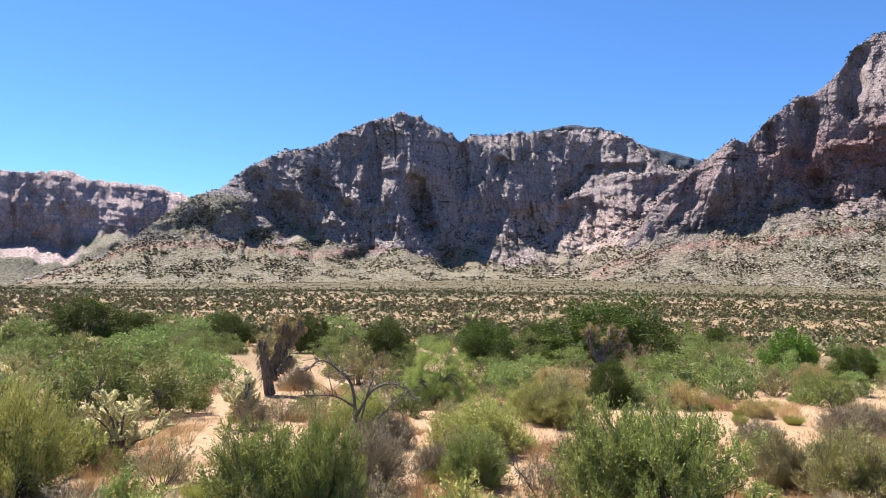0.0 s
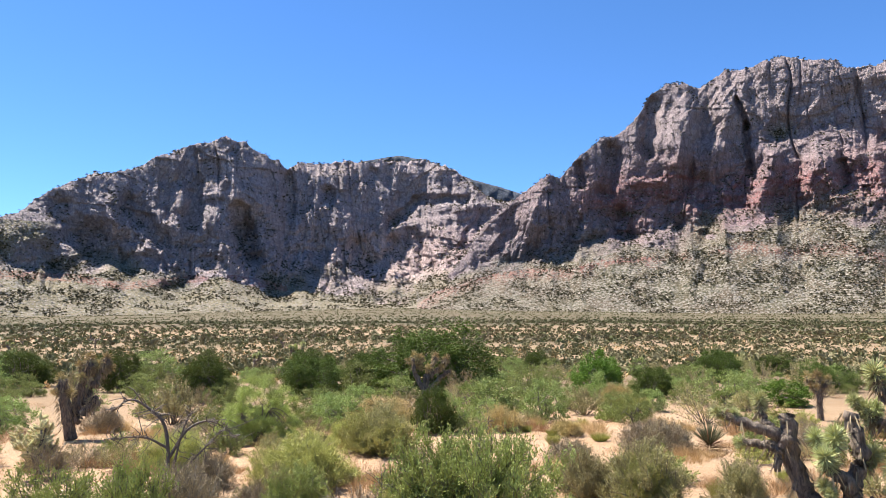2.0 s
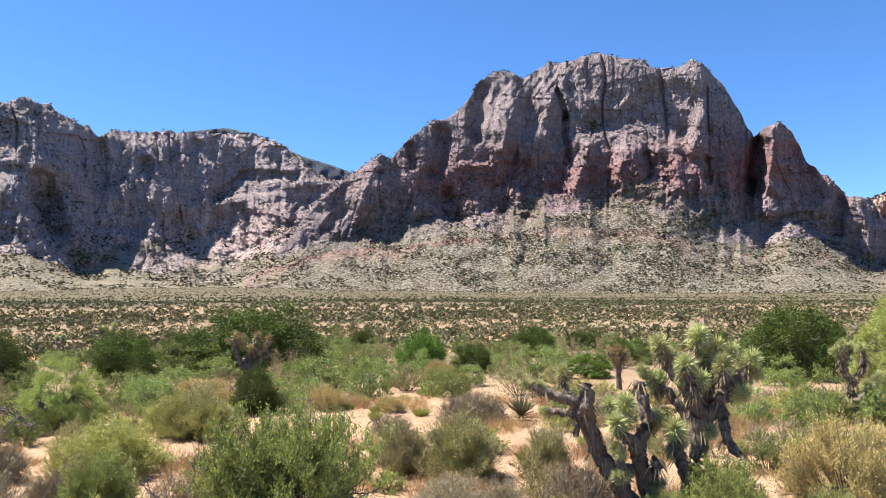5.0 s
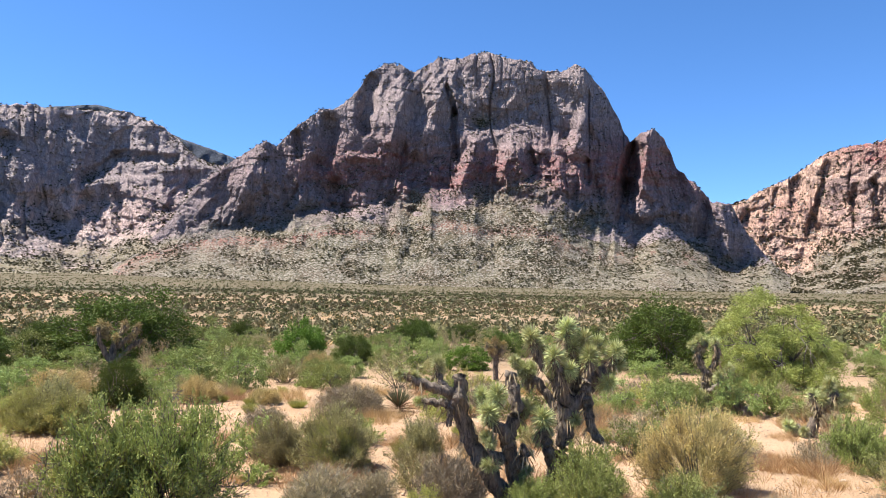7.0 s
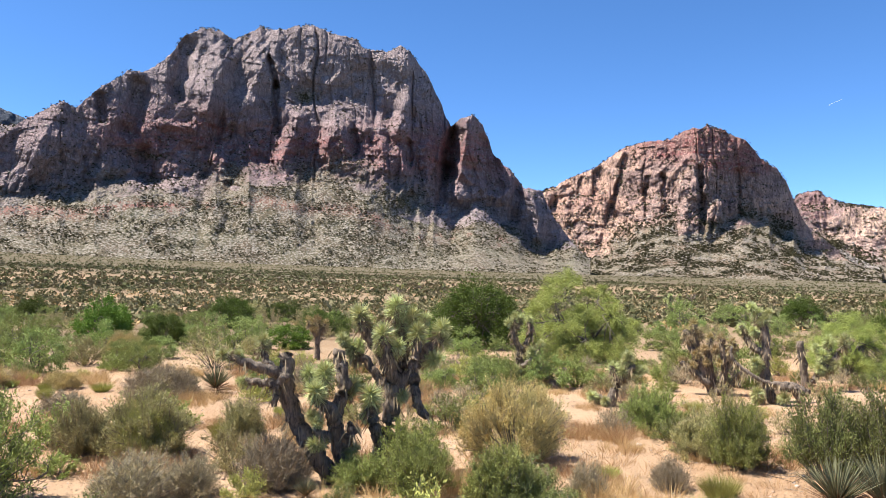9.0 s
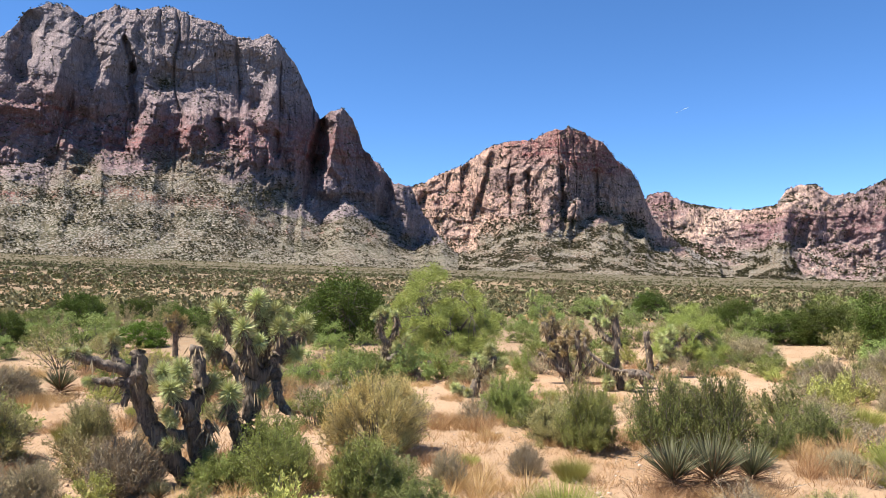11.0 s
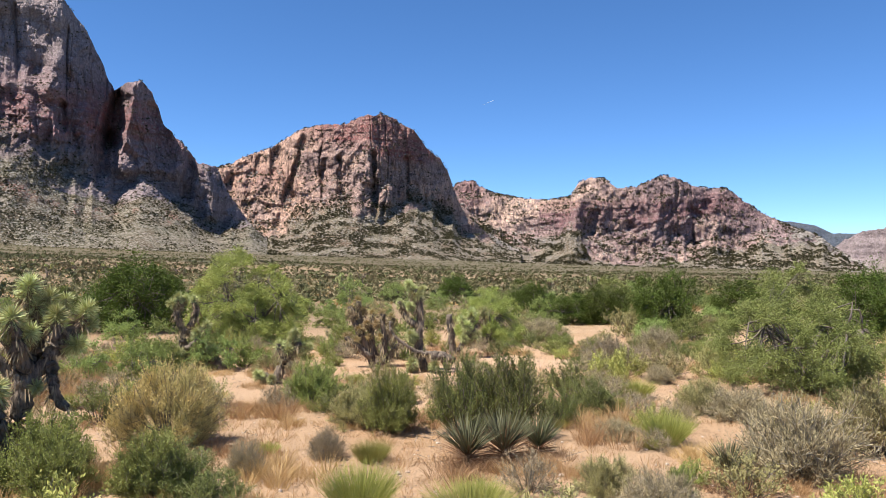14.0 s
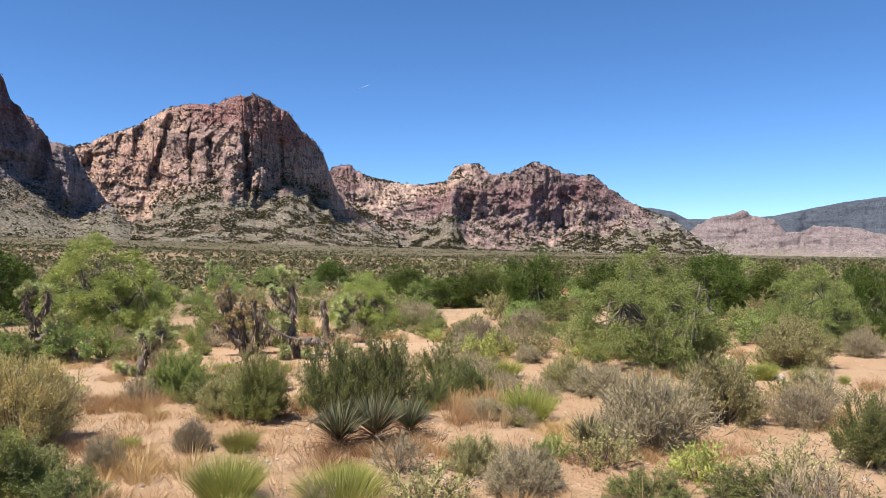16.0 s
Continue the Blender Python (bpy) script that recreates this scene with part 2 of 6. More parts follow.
MESQUITE = leaf_material("mesquite_leaf", (0.065, 0.090, 0.016), (0.080, 0.107, 0.021), through_light=0.20)
WILLOW = leaf_material("willow_leaf", (0.270, 0.330, 0.085), (0.350, 0.400, 0.115), through_light=0.30)
ACACIA = leaf_material("acacia_leaf", (0.170, 0.205, 0.060), (0.235, 0.268, 0.085), through_light=0.20)
LIME = leaf_material("lime_leaf", (0.338, 0.344, 0.091), (0.391, 0.388, 0.117), through_light=0.20)
BRIGHT = leaf_material("bright_leaf", (0.077, 0.148, 0.018), (0.130, 0.219, 0.036), through_light=0.20)
GREEN = leaf_material("bush_leaf", (0.216, 0.246, 0.068), (0.271, 0.297, 0.088), through_light=0.20)
WASH = leaf_material("thicket_leaf", (0.179, 0.216, 0.063), (0.222, 0.260, 0.081), through_light=0.20, spread=1.5)
CREOSOTE = leaf_material("creosote_leaf", (0.140, 0.156, 0.048), (0.168, 0.181, 0.060), through_light=0.20)
GOLD = leaf_material("golden_twig", (0.450, 0.330, 0.130), (0.510, 0.385, 0.165), (0.360, 0.310, 0.130), through_light=0.20)
PALE_GOLD = leaf_material("pale_gold_twig", (0.281, 0.229, 0.107), (0.385, 0.326, 0.167), through_light=0.20)
OLIVE = leaf_material("olive_leaf", (0.298, 0.269, 0.114), (0.339, 0.302, 0.136), through_light=0.20)
GREY = leaf_material("grey_twig", (0.234, 0.184, 0.104), (0.365, 0.296, 0.182), through_light=0.06)
GRASS = leaf_material("green_grass", (0.226, 0.245, 0.048), (0.355, 0.332, 0.109), through_light=0.26)
STRAW = leaf_material("straw", (0.332, 0.198, 0.088), (0.491, 0.332, 0.166), through_light=0.20)
YUCCA = leaf_material("yucca_blade", (0.101, 0.104, 0.053), (0.178, 0.172, 0.096), through_light=0.06, rough=0.5)
JLEAF = leaf_material("joshua_blade", (0.300, 0.325, 0.115), (0.560, 0.565, 0.290), through_light=0.10, rough=0.4)
JDRY = leaf_material("dry_joshua_blade", (0.210, 0.155, 0.092), (0.330, 0.255, 0.155), through_light=0.03)
JBROWN = leaf_material("yellowed_joshua_blade", (0.270, 0.195, 0.085), (0.430, 0.340, 0.170), through_light=0.06)
LITTER = leaf_material("brown_litter", (0.200, 0.115, 0.060), (0.330, 0.215, 0.115), through_light=0.1)
SCRUB = leaf_material("scrub_leaf", (0.118, 0.104, 0.050), (0.207, 0.178, 0.098), through_light=0.09)
GREEN_SCRUB = leaf_material("dark_scrub_leaf", (0.066, 0.070, 0.030), (0.125, 0.125, 0.054), through_light=0.12)
PINYON = leaf_material("pinyon_needles", (0.047, 0.044, 0.020), (0.086, 0.077, 0.037), through_light=0.06)
SPINE = leaf_material("cholla_spine", (0.643, 0.539, 0.259), (0.808, 0.725, 0.435), through_light=0.11)
CHOLLA = leaf_material("cholla_flesh", (0.329, 0.309, 0.130), (0.440, 0.400, 0.190), through_light=0.00)
BARK = wood_material("joshua_bark", (0.200, 0.152, 0.112), (0.038, 0.027, 0.020), 24.0, 0.05)
TWIG = wood_material("shrub_wood", (0.141, 0.111, 0.089), (0.070, 0.056, 0.044), 40.0, 0.004)
DEAD = wood_material("bleached_wood", (0.222, 0.192, 0.152), (0.096, 0.080, 0.061), 30.0, 0.008)
TALUS_STONE = stone_material("talus_sandstone", (0.20, 0.17, 0.145), (0.36, 0.315, 0.27))
STONE = stone_material("sandstone_pebble", (0.34, 0.23, 0.16), (0.58, 0.48, 0.39))

VAPOUR, vt, vb = node_material("vapour")
vb.inputs["Base Color"].default_value = (0.8, 0.8, 0.8, 1)
vb.inputs["Roughness"].default_value = 1.0

# ---- mesh tools ----


def mesh_of(name, verts, faces, material, smooth=False, **masks):
    """A mesh from arrays of corners and of faces (all triangles or all quads)."""
    me = bpy.data.meshes.new(name)
    verts, faces = np.asarray(verts, np.float32), np.asarray(faces, np.int32)
    n = faces.shape[1]
    me.vertices.add(len(verts))
    me.vertices.foreach_set("co", verts.ravel())
    me.loops.add(faces.size)
    me.loops.foreach_set("vertex_index", faces.ravel())
    me.polygons.add(len(faces))
    me.polygons.foreach_set("loop_start", np.arange(0, faces.size, n, dtype=np.int32))
    me.polygons.foreach_set("loop_total", np.full(len(faces), n, np.int32))
    if smooth:
        me.polygons.foreach_set("use_smooth", np.ones(len(faces), bool))
    for key, values in masks.items():
        me.attributes.new(key, "FLOAT", "POINT").data.foreach_set("value", np.asarray(values, np.float32).ravel())
    me.materials.append(material)
    me.update(calc_edges=True)
    me.validate()
    return me


def merged(pieces):
    """Several (verts, faces) with faces of one kind as one."""
    vs, fs, n = [], [], 0
    for v, f in pieces:
        vs.append(v)
        fs.append(np.asarray(f) + n)
        n += len(v)
    return np.concatenate(vs), np.concatenate(fs)


def part(name, data, parent, label=""):
    ob = new(name, data)
    ob.parent = parent
    return tagged(ob, label)


def tube(points, radii, sides=6, rough=0.0, seed=0):
    """A closed tapering tube along points, as quads."""
    pts, rad = np.asarray(points, float), np.asarray(radii, float)
    way = np.gradient(pts, axis=0)
    way /= np.linalg.norm(way, axis=1, keepdims=True) + 1e-9
    ref = np.where(np.abs(way[:, 2:3]) > 0.9, [[1.0, 0, 0]], [[0, 0, 1.0]])
    a = np.cross(way, ref)
    a /= np.linalg.norm(a, axis=1, keepdims=True)
    b = np.cross(way, a)
    ang = np.linspace(0, 2 * np.pi, sides, endpoint=False)
    k = rad[:, None] * (1 + rough * (np.random.RandomState(seed).rand(len(pts), sides) - 0.5) * 2)
    ring = pts[:, None] + k[..., None] * (np.cos(ang)[None, :, None] * a[:, None] + np.sin(ang)[None, :, None] * b[:, None])
    n = len(pts)
    i, j = np.meshgrid(np.arange(n - 1), np.arange(sides), indexing="ij")
    j2 = (j + 1) % sides
    f = np.stack([i * sides + j, i * sides + j2, (i + 1) * sides + j2, (i + 1) * sides + j], -1).reshape(-1, 4)
    v = np.concatenate([ring.reshape(-1, 3), pts[:1], pts[-1:]])
    k = np.arange(sides)
    caps = [np.stack([k[::2] + o, (k[::2] + 1) % sides + o, (k[::2] + 2) % sides + o, np.full(len(k[::2]), n * sides + c)], -1) for o, c in ((0, 0), ((n - 1) * sides, 1))]
    caps[0] = caps[0][:, ::-1]
    return v, np.concatenate([f, *caps])


def smooth_line(points, n):
    """n places along a smooth line through points."""
    p = np.asarray(points, float)
    if len(p) == 2:
        return p[0] + (p[1] - p[0]) * np.linspace(0, 1, n)[:, None]
    ext = np.concatenate([2 * p[:1] - p[1:2], p, 2 * p[-1:] - p[-2:-1]])
    t = np.linspace(0, len(p) - 1 - 1e-6, n)
    i = t.astype(int)
    u = (t - i)[:, None]
    a, b, c, d = ext[i], ext[i + 1], ext[i + 2], ext[i + 3]
    return 0.5 * (2 * b + (c - a) * u + (2 * a - 5 * b + 4 * c - d) * u ** 2 + (3 * b - a - 3 * c + d) * u ** 3)


def blades(base, way, length, width, rng, bend=0.0, flat=False):
    """Tapered leaves from base along way: a kite of two triangles each (flat), or a bent strip of two quads."""
    n = len(base)
    way = way / (np.linalg.norm(way, axis=1, keepdims=True) + 1e-9)
    side = np.cross(way, rng.normal(size=(n, 3)))
    side /= np.linalg.norm(side, axis=1, keepdims=True) + 1e-9
    length, width = np.broadcast_to(length, n)[:, None], np.broadcast_to(width, n)[:, None]
    if flat:
        v = np.stack([base, base + way * length * 0.5 + side * width / 2, base + way * length, base + way * length * 0.5 - side * width / 2], 1)
        return v.reshape(-1, 3), np.arange(4 * n).reshape(n, 4)
    drop = np.zeros((n, 3))
    drop[:, 2] = -bend
    mid = base + way * length * 0.55 + drop * length * 0.25
    tip = base + way * length + drop * length
    v = np.stack([base - side * width * 0.35, base + side * width * 0.35, mid + side * width / 2, mid - side * width / 2, tip + side * width * 0.06, tip - side * width * 0.06], 1)
    k = np.arange(n)[:, None] * 6
    f = np.concatenate([k + [[0, 1, 2, 3]], k + [[3, 2, 4, 5]]])
    return v.reshape(-1, 3), f


def scattered(shapes, places, scales, turns, rng):
    """Copies of small shapes at many places as one set of arrays."""
    which = rng.randint(len(shapes), size=len(places))
    out = []
    for s, (v, f) in enumerate(shapes):
        sel = np.where(which == s)[0]
        if not len(sel):
            continue
        c, d = np.cos(turns[sel])[:, None], np.sin(turns[sel])[:, None]
        x = (v[None, :, 0] * c - v[None, :, 1] * d) * scales[sel, :1]
        y = (v[None, :, 0] * d + v[None, :, 1] * c) * scales[sel, :1]
        z = v[None, :, 2] * scales[sel, 1:2]
        w = np.stack([x, y, z], -1) + places[sel][:, None]
        out.append((w.reshape(-1, 3), (f[None] + (np.arange(len(sel)) * len(v))[:, None, None]).reshape(-1, f.shape[1])))
    return merged(out)


# ---- ground ----
HILL_EDGE = [(-66, 0.7), (-45, 1.1), (-25, 1.35), (0, 1.0), (25, 0.45), (45, -0.25), (80, -0.5)]
PLAIN_EDGE = [(-66, 1.15), (-45, 1.9), (-27, 2.45), (0, 1.75), (25, 1.15), (40, 0.75), (55, 0.3), (80, -0.2)]


def ground_z(x, y):
    """The lie of the land: a level wash, a rise past it, then the long fan up to the cliffs."""
    r, az = np.hypot(x, y) + 1e-6, np.degrees(np.arctan2(x, y))
    hill, plain = np.interp(az, *zip(*HILL_EDGE)), np.interp(az, *zip(*PLAIN_EDGE))
    low = np.degrees(np.arctan(-2.7 / np.maximum(r, 1)))
    start = np.degrees(np.arctan(-2.7 / 66.0))
    u = np.clip((np.log(r) - math.log(66)) / math.log(330 / 66), 0, 1)
    v = np.clip((np.log(r) - math.log(330)) / math.log(1500 / 330), 0, 1)
    u, v = u ** 0.8, v * v * (3 - 2 * v)
    el = np.where(r < 66, low, start + (hill - start) * u + (plain - hill) * v)
    z = np.where(r < 66, 0.0, 2.7 + r * np.tan(np.radians(el)))
    z = z + np.clip(r - 8, 0, 40) / 40 * 0.25 * (fbm(x / 9, y / 9, seed=5) - 0.5) + 0.10 * (fbm(x / 2.2, y / 2.2, seed=6) - 0.5)
    return z + np.clip((r - 80) / 200, 0, 1) * 3.0 * (fbm(x / 90, y / 90, seed=7) - 0.5)


rings = np.concatenate([[0.0], np.geomspace(1.0, 4900, 250)])
azs = np.radians(np.concatenate([np.arange(-180, -75, 7.5), np.arange(-75, 88, 0.5), np.arange(88, 180, 7.5)]))
gr, ga = np.meshgrid(rings, azs, indexing="ij")
gx, gy = gr * np.sin(ga), gr * np.cos(ga)
gi, gj = np.meshgrid(np.arange(len(rings) - 1), np.arange(len(azs)), indexing="ij")
gk = (gj + 1) % len(azs)
na = len(azs)
gf = np.stack([gi * na + gj, (gi + 1) * na + gj, (gi + 1) * na + gk, gi * na + gk], -1).reshape(-1, 4)[:, ::-1]
cover = np.clip(np.clip((gr - 25) / 30, 0, 0.62) + np.clip((gr - 230) / 260, 0, 0.6) + 0.8 * (fbm(gx / 40, gy / 40, seed=9) - 0.5) * (gr > 20), 0, 1)
ground = new("ground", mesh_of("ground", np.stack([gx, gy, ground_z(gx, gy)], -1).reshape(-1, 3), gf, SOIL, True, cover=cover))
tagged(ground, "orange desert sand with gravel and dry litter, rising to the cliffs", "ground", kind="structure")

# ---- mountains ----


def mountain(name, label, crest, base, r_foot, r_base, r_crest, seed, material, step=0.075, talus_rows=34, cliff_rows=150, relief=1.0, red=None, pale=None, jag=1.0, calm=0.2, foot=1.0, spurs=(), clefts=(), turns=((0, 0), (1, 0)), benches=1.0, soil=None):
    """A range of cliffs on a talus apron: crest and foot of the cliffs as (heading, height in degrees), at distances from the viewpoint.
    spurs and clefts: (heading, height, heading, height, half width, metres) from end to end; turns: how the face swings back, (heading, metres)."""
    az = np.arange(crest[0][0], crest[-1][0], step)
    rc = np.interp(az, *zip(*r_crest)) if isinstance(r_crest, list) else np.full(len(az), float(r_crest))
    u = np.radians(az) * r_base
    elc = np.interp(az, *zip(*crest))
    elb = np.interp(az, *zip(*base)) + foot * ((fbm(u / 150, 0 * u, seed=seed + 15, octaves=2) - 0.5) * 2.0 + (ridged(u / 60, 0 * u, seed=seed + 19, octaves=2) - 0.5) * 0.9)
    elb = np.minimum(elb, elc - 0.05)
    fine = (ridged(u / 38, 0 * u, seed=seed + 1, octaves=3) - 0.55) * 0.34 + (hash3(np.floor(u / 9 + 1.5 * vnoise(u / 20, 0 * u, seed=seed + 2)), 0 * u, 0 * u, seed) - 0.5) * 0.12 + (fbm(u / 8, 0 * u, seed=seed + 2, octaves=2) - 0.5) * 0.16
    notch = jag * fine * 1700 / r_base * np.clip((elc - elb) / 3, 0.15, 1)
    swing = np.interp(az, *zip(*turns))
    rb = r_base + 50 * (fbm(u / 140, 0 * u, seed=seed + 3) - 0.5) + swing
    rc = np.maximum(rc + swing, rb + 60)
    xf, yf = r_foot * np.sin(np.radians(az)), r_foot * np.cos(np.radians(az))
    elf = np.degrees(np.arctan2(ground_z(xf, yf) - 9.7, r_foot))
    elb = np.maximum(elb, elf + 0.25)
    elc = np.maximum(elc, elb + 0.12)
    # heights in degrees above the viewpoint, row by row, first the talus, then the cliffs
    st, sc = np.linspace(0, 1, talus_rows)[:, None], np.linspace(0, 1, cliff_rows + 1)[1:, None]
    EL = np.concatenate([elf + (elb - elf) * st ** 1.15, elb + (elc - elb) * sc + notch * np.clip((sc - 0.88) / 0.12, 0, 1)])
    T = np.concatenate([np.ones((talus_rows, len(az))), np.zeros((cliff_rows, len(az)))])
    U = np.radians(az)[None, :] * r_base + 0 * EL
    Z = np.radians(EL) * r_base
    up = np.clip((EL - elb) / np.maximum(elc - elb, 0.1), 0, 1)
    A = az[None, :] + 0 * EL
    W = U + 120 * (fbm(U / 260, Z / 340, seed=seed + 4) - 0.5)
    # benches: the face steps back on ledges between steep walls
    upz, Uz, Wz = up[talus_rows:], U[talus_rows:], Z[talus_rows:]
    dip = Wz + 26 * (fbm(Uz / 170, Wz / 200, seed=seed + 24, octaves=3) - 0.5) * 2
    grow = 0.42 + benches * (1.3 * np.clip((vnoise(Uz / 190, dip / 30, seed=seed + 25) - 0.62) * 7, 0, 1) + 1.2 * np.clip((vnoise(Uz / 60, dip / 12, seed=seed + 26) - 0.62) * 7, 0, 1) + 0.8 * np.clip((vnoise(Uz / 26, dip / 5, seed=seed + 27) - 0.6) * 6, 0, 1)) * (1 - 0.6 * calm * np.clip((upz - 0.45) * 3, 0, 1)) + 5.0 * np.clip(0.42 - upz, 0, 1) + 1.3 * np.clip((upz - 0.93) / 0.07, 0, 1)
    run = np.cumsum(grow, axis=0)
    run = run / run[-1:]
    R = np.concatenate([r_foot + (rb - r_foot) * st, rb + (rc - rb) * run])

    def block(du, dz, k):
        """Angular blocks, each set in or out and tilted."""
        a = W / du + 1.3 * (vnoise(U / du / 2.5, Z / dz / 2.5, seed=seed + k) - 0.5)
        b = Z / dz + 1.3 * (vnoise(U / du / 2.5, Z / dz / 2.5, seed=seed + k + 1) - 0.5)
        b = b + hash3(np.floor(a), 0 * a, 0 * a, seed + k + 5)
        i, j, o = np.floor(a), np.floor(b), np.zeros_like(a)
        h = hash3(i, j, o, seed + k + 3)
        return hash3(i, j, o, seed + k + 2) + 1.3 * (h - 0.5) * (a - i - 0.5) + 0.5 * h * (b - j - 0.5)

    def knobs(du, dz, k):
        """Rounded crags with clefts between them."""
        a = W / du + 1.2 * (vnoise(U / du / 2, Z / dz / 2, seed=seed + k) - 0.5)
        b = Z / dz + 1.2 * (vnoise(U / du / 2, Z / dz / 2, seed=seed + k + 1) - 0.5)
        i, j, o = np.floor(a), np.floor(b), np.zeros_like(a)
        f1, pick = np.full_like(a, 9.0), np.zeros_like(a)
        for di in (-1, 0, 1):
            for dj in (-1, 0, 1):
                h = hash3(i + di, j + dj, o, seed + k + 2)
                q = np.hypot(a - i - di - h, b - j - dj - hash3(i + di, j + dj, o, seed + k + 3))
                pick = np.where(q < f1, h, pick)
                f1 = np.minimum(f1, q)
        return 0.9 * f1 + 0.8 * pick

    gate = np.clip((fbm(U / 110, Z / 140, seed=seed + 22, octaves=2) - 0.34) * 4, 0, 1)
    rough = 1 - calm * np.clip((up - 0.35) * 3, 0, 1)
    deep = (1 - ridged(W / 230, Z / 600, seed=seed + 5, octaves=2)) * 34
    deep += (1 - ridged(W / 85, Z / 150, seed=seed + 6, octaves=2)) * 22 * rough
    deep += (1 - ridged(W / 30, Z / 70, seed=seed + 7, octaves=2)) * 10 * (0.3 + 0.7 * rough) * (0.35 + 0.65 * gate)
    deep += (1 - ridged(W / 12, Z / 20, seed=seed + 23, octaves=2)) * 5 * rough
    # joints that lean either way
    deep += (1 - ridged((W + 0.6 * Z) / 48, (Z - 0.6 * W) / 150, seed=seed + 32, octaves=2)) * 24 * np.clip((fbm(U / 130, Z / 110, seed=seed + 33, octaves=2) - 0.4) * 5, 0, 1)
    deep += (1 - ridged((W - 0.75 * Z) / 42, (Z + 0.75 * W) / 140, seed=seed + 34, octaves=2)) * 24 * np.clip((fbm(U / 130, Z / 110, seed=seed + 35, octaves=2) - 0.4) * 5, 0, 1)
    low = np.clip(1.25 - up / 0.42, 0, 1)
    deep += (knobs(34, 40, 110) * 18 + knobs(15, 17, 120) * 11 + knobs(7, 8, 130) * 5) * (0.25 + 0.75 * low) * (0.4 + 0.6 * rough)
    deep += (ridged(W / 46, Z / 420, seed=seed + 20, octaves=1) ** 14 * 20 + ridged(W / 17, Z / 150, seed=seed + 21, octaves=1) ** 10 * 8) * gate
    deep += (block(55, 60, 60) * 11 + block(23, 34, 30) * 7 + block(10, 13, 40) * 4.5 + block(5, 6, 50) * 2.2) * (0.45 + 0.55 * rough)
    wob = 0.5 * (fbm(U / 22, Z / 26, seed=seed + 28, octaves=3) - 0.5)
    wob2 = 0.5 * (fbm(U / 22, Z / 26, seed=seed + 29, octaves=3) - 0.5)
    for sign, rows in ((-1, spurs), (1, clefts)):
        for a0, e0, a1, e1, half, metres in rows:
            pa, pe, qa, qe = A + wob - a0, EL + wob2 - e0, a1 - a0, e1 - e0
            along = np.clip((pa * qa + pe * qe) / (qa * qa + qe * qe), 0, 1)
            off = np.hypot(pa - along * qa, pe - along * qe) / half
            # a spur is a roof-like rib, a cleft a steep-sided slot
            deep += sign * metres * (np.clip(1.25 - off, 0, 1.25) if sign < 0 else np.clip(1.6 - off, 0, 1) ** 1.4)
    tall = np.clip((elc - elb) / 6, 0.25, 1)[None, :]
    fade = np.clip(up / 0.16, 0, 1)
    R = R + relief * tall * (deep - np.percentile(deep, 25)) * fade * (1 - T)
    # gullies, ribs and stones of the talus, which run out on the foot of the cliffs
    apron = T * np.clip(np.arange(len(R))[:, None] / talus_rows, 0, 1) + (1 - T) * np.clip(1 - up / 0.22, 0, 1)
    R = R + apron * ((fbm(U / 70, Z / 120, seed=seed + 10) - 0.5) * 40 + ridged(U / 60 + 0.9 * vnoise(U / 60, Z / 50, seed=seed + 16), Z / 260, seed=seed + 17, octaves=2) ** 3 * 22 + (vnoise(U / 14, Z / 8, seed=seed + 11) - 0.5) * 8 + (hash3(np.floor(U / 5), np.floor(Z / 3.5), 0 * U, seed) - 0.5) * 2.5)
    back = [(R[-1] + 240 * q, EL[-1] - 3.2 * q) for q in (0.3, 1.0)]
    R, EL = np.concatenate([R, [x[0] for x in back]]), np.concatenate([EL, [x[1] for x in back]])
    pad = lambda m: np.concatenate([m, m[-1:], m[-1:]])
    T, U, Z, up, A = pad(T), pad(U), pad(Z), pad(up), pad(A)
    a = np.radians(az)[None, :]
    V = np.stack([R * np.sin(a), R * np.cos(a), 2.7 + R * np.tan(np.radians(EL))], -1)
    patch = fbm(U / 110, Z / 60, seed=seed + 12, octaves=6)
    shelf = np.clip((np.gradient(R, axis=0) / np.maximum(np.gradient(V[..., 2], axis=0), 0.2) - 0.9) * 1.2, 0, 1) * (1 - T)
    talus = np.clip(T + (patch - 0.44) * 6 * (1 - np.clip(up / 0.30, 0, 1)) * (up > 0), 0, 1)
    if soil:
        talus = np.clip(np.maximum(talus, soil(A, EL, patch)), 0, 1)
    red_mask = np.clip(red(A, EL, patch), 0, 1) if red else 0 * EL
    pale_mask = np.clip(pale(A, EL, patch), 0, 1) if pale else 0 * EL
    pale_mask = np.maximum(pale_mask, 0.6 * np.clip(1.25 - up / 0.3, 0, 1) * np.clip((fbm(U / 60, Z / 40, seed=seed + 18) - 0.4) * 6, 0, 1))
    n, m = R.shape
    i, j = np.meshgrid(np.arange(n - 1), np.arange(m - 1), indexing="ij")
    f = np.stack([i * m + j, i * m + j + 1, (i + 1) * m + j + 1, (i + 1) * m + j], -1).reshape(-1, 4)
    ob = new(name, mesh_of(name, V.reshape(-1, 3), f, material, False, talus=talus, red=red_mask, pale=pale_mask, shelf=shelf))
    tagged(ob, label, "mountain", "cliff range", "structure")
    return V, T, np.maximum(talus, 0.55 * shelf)


def bump_at(x, centre, half):
    return np.exp(-((x - centre) / half) ** 2)


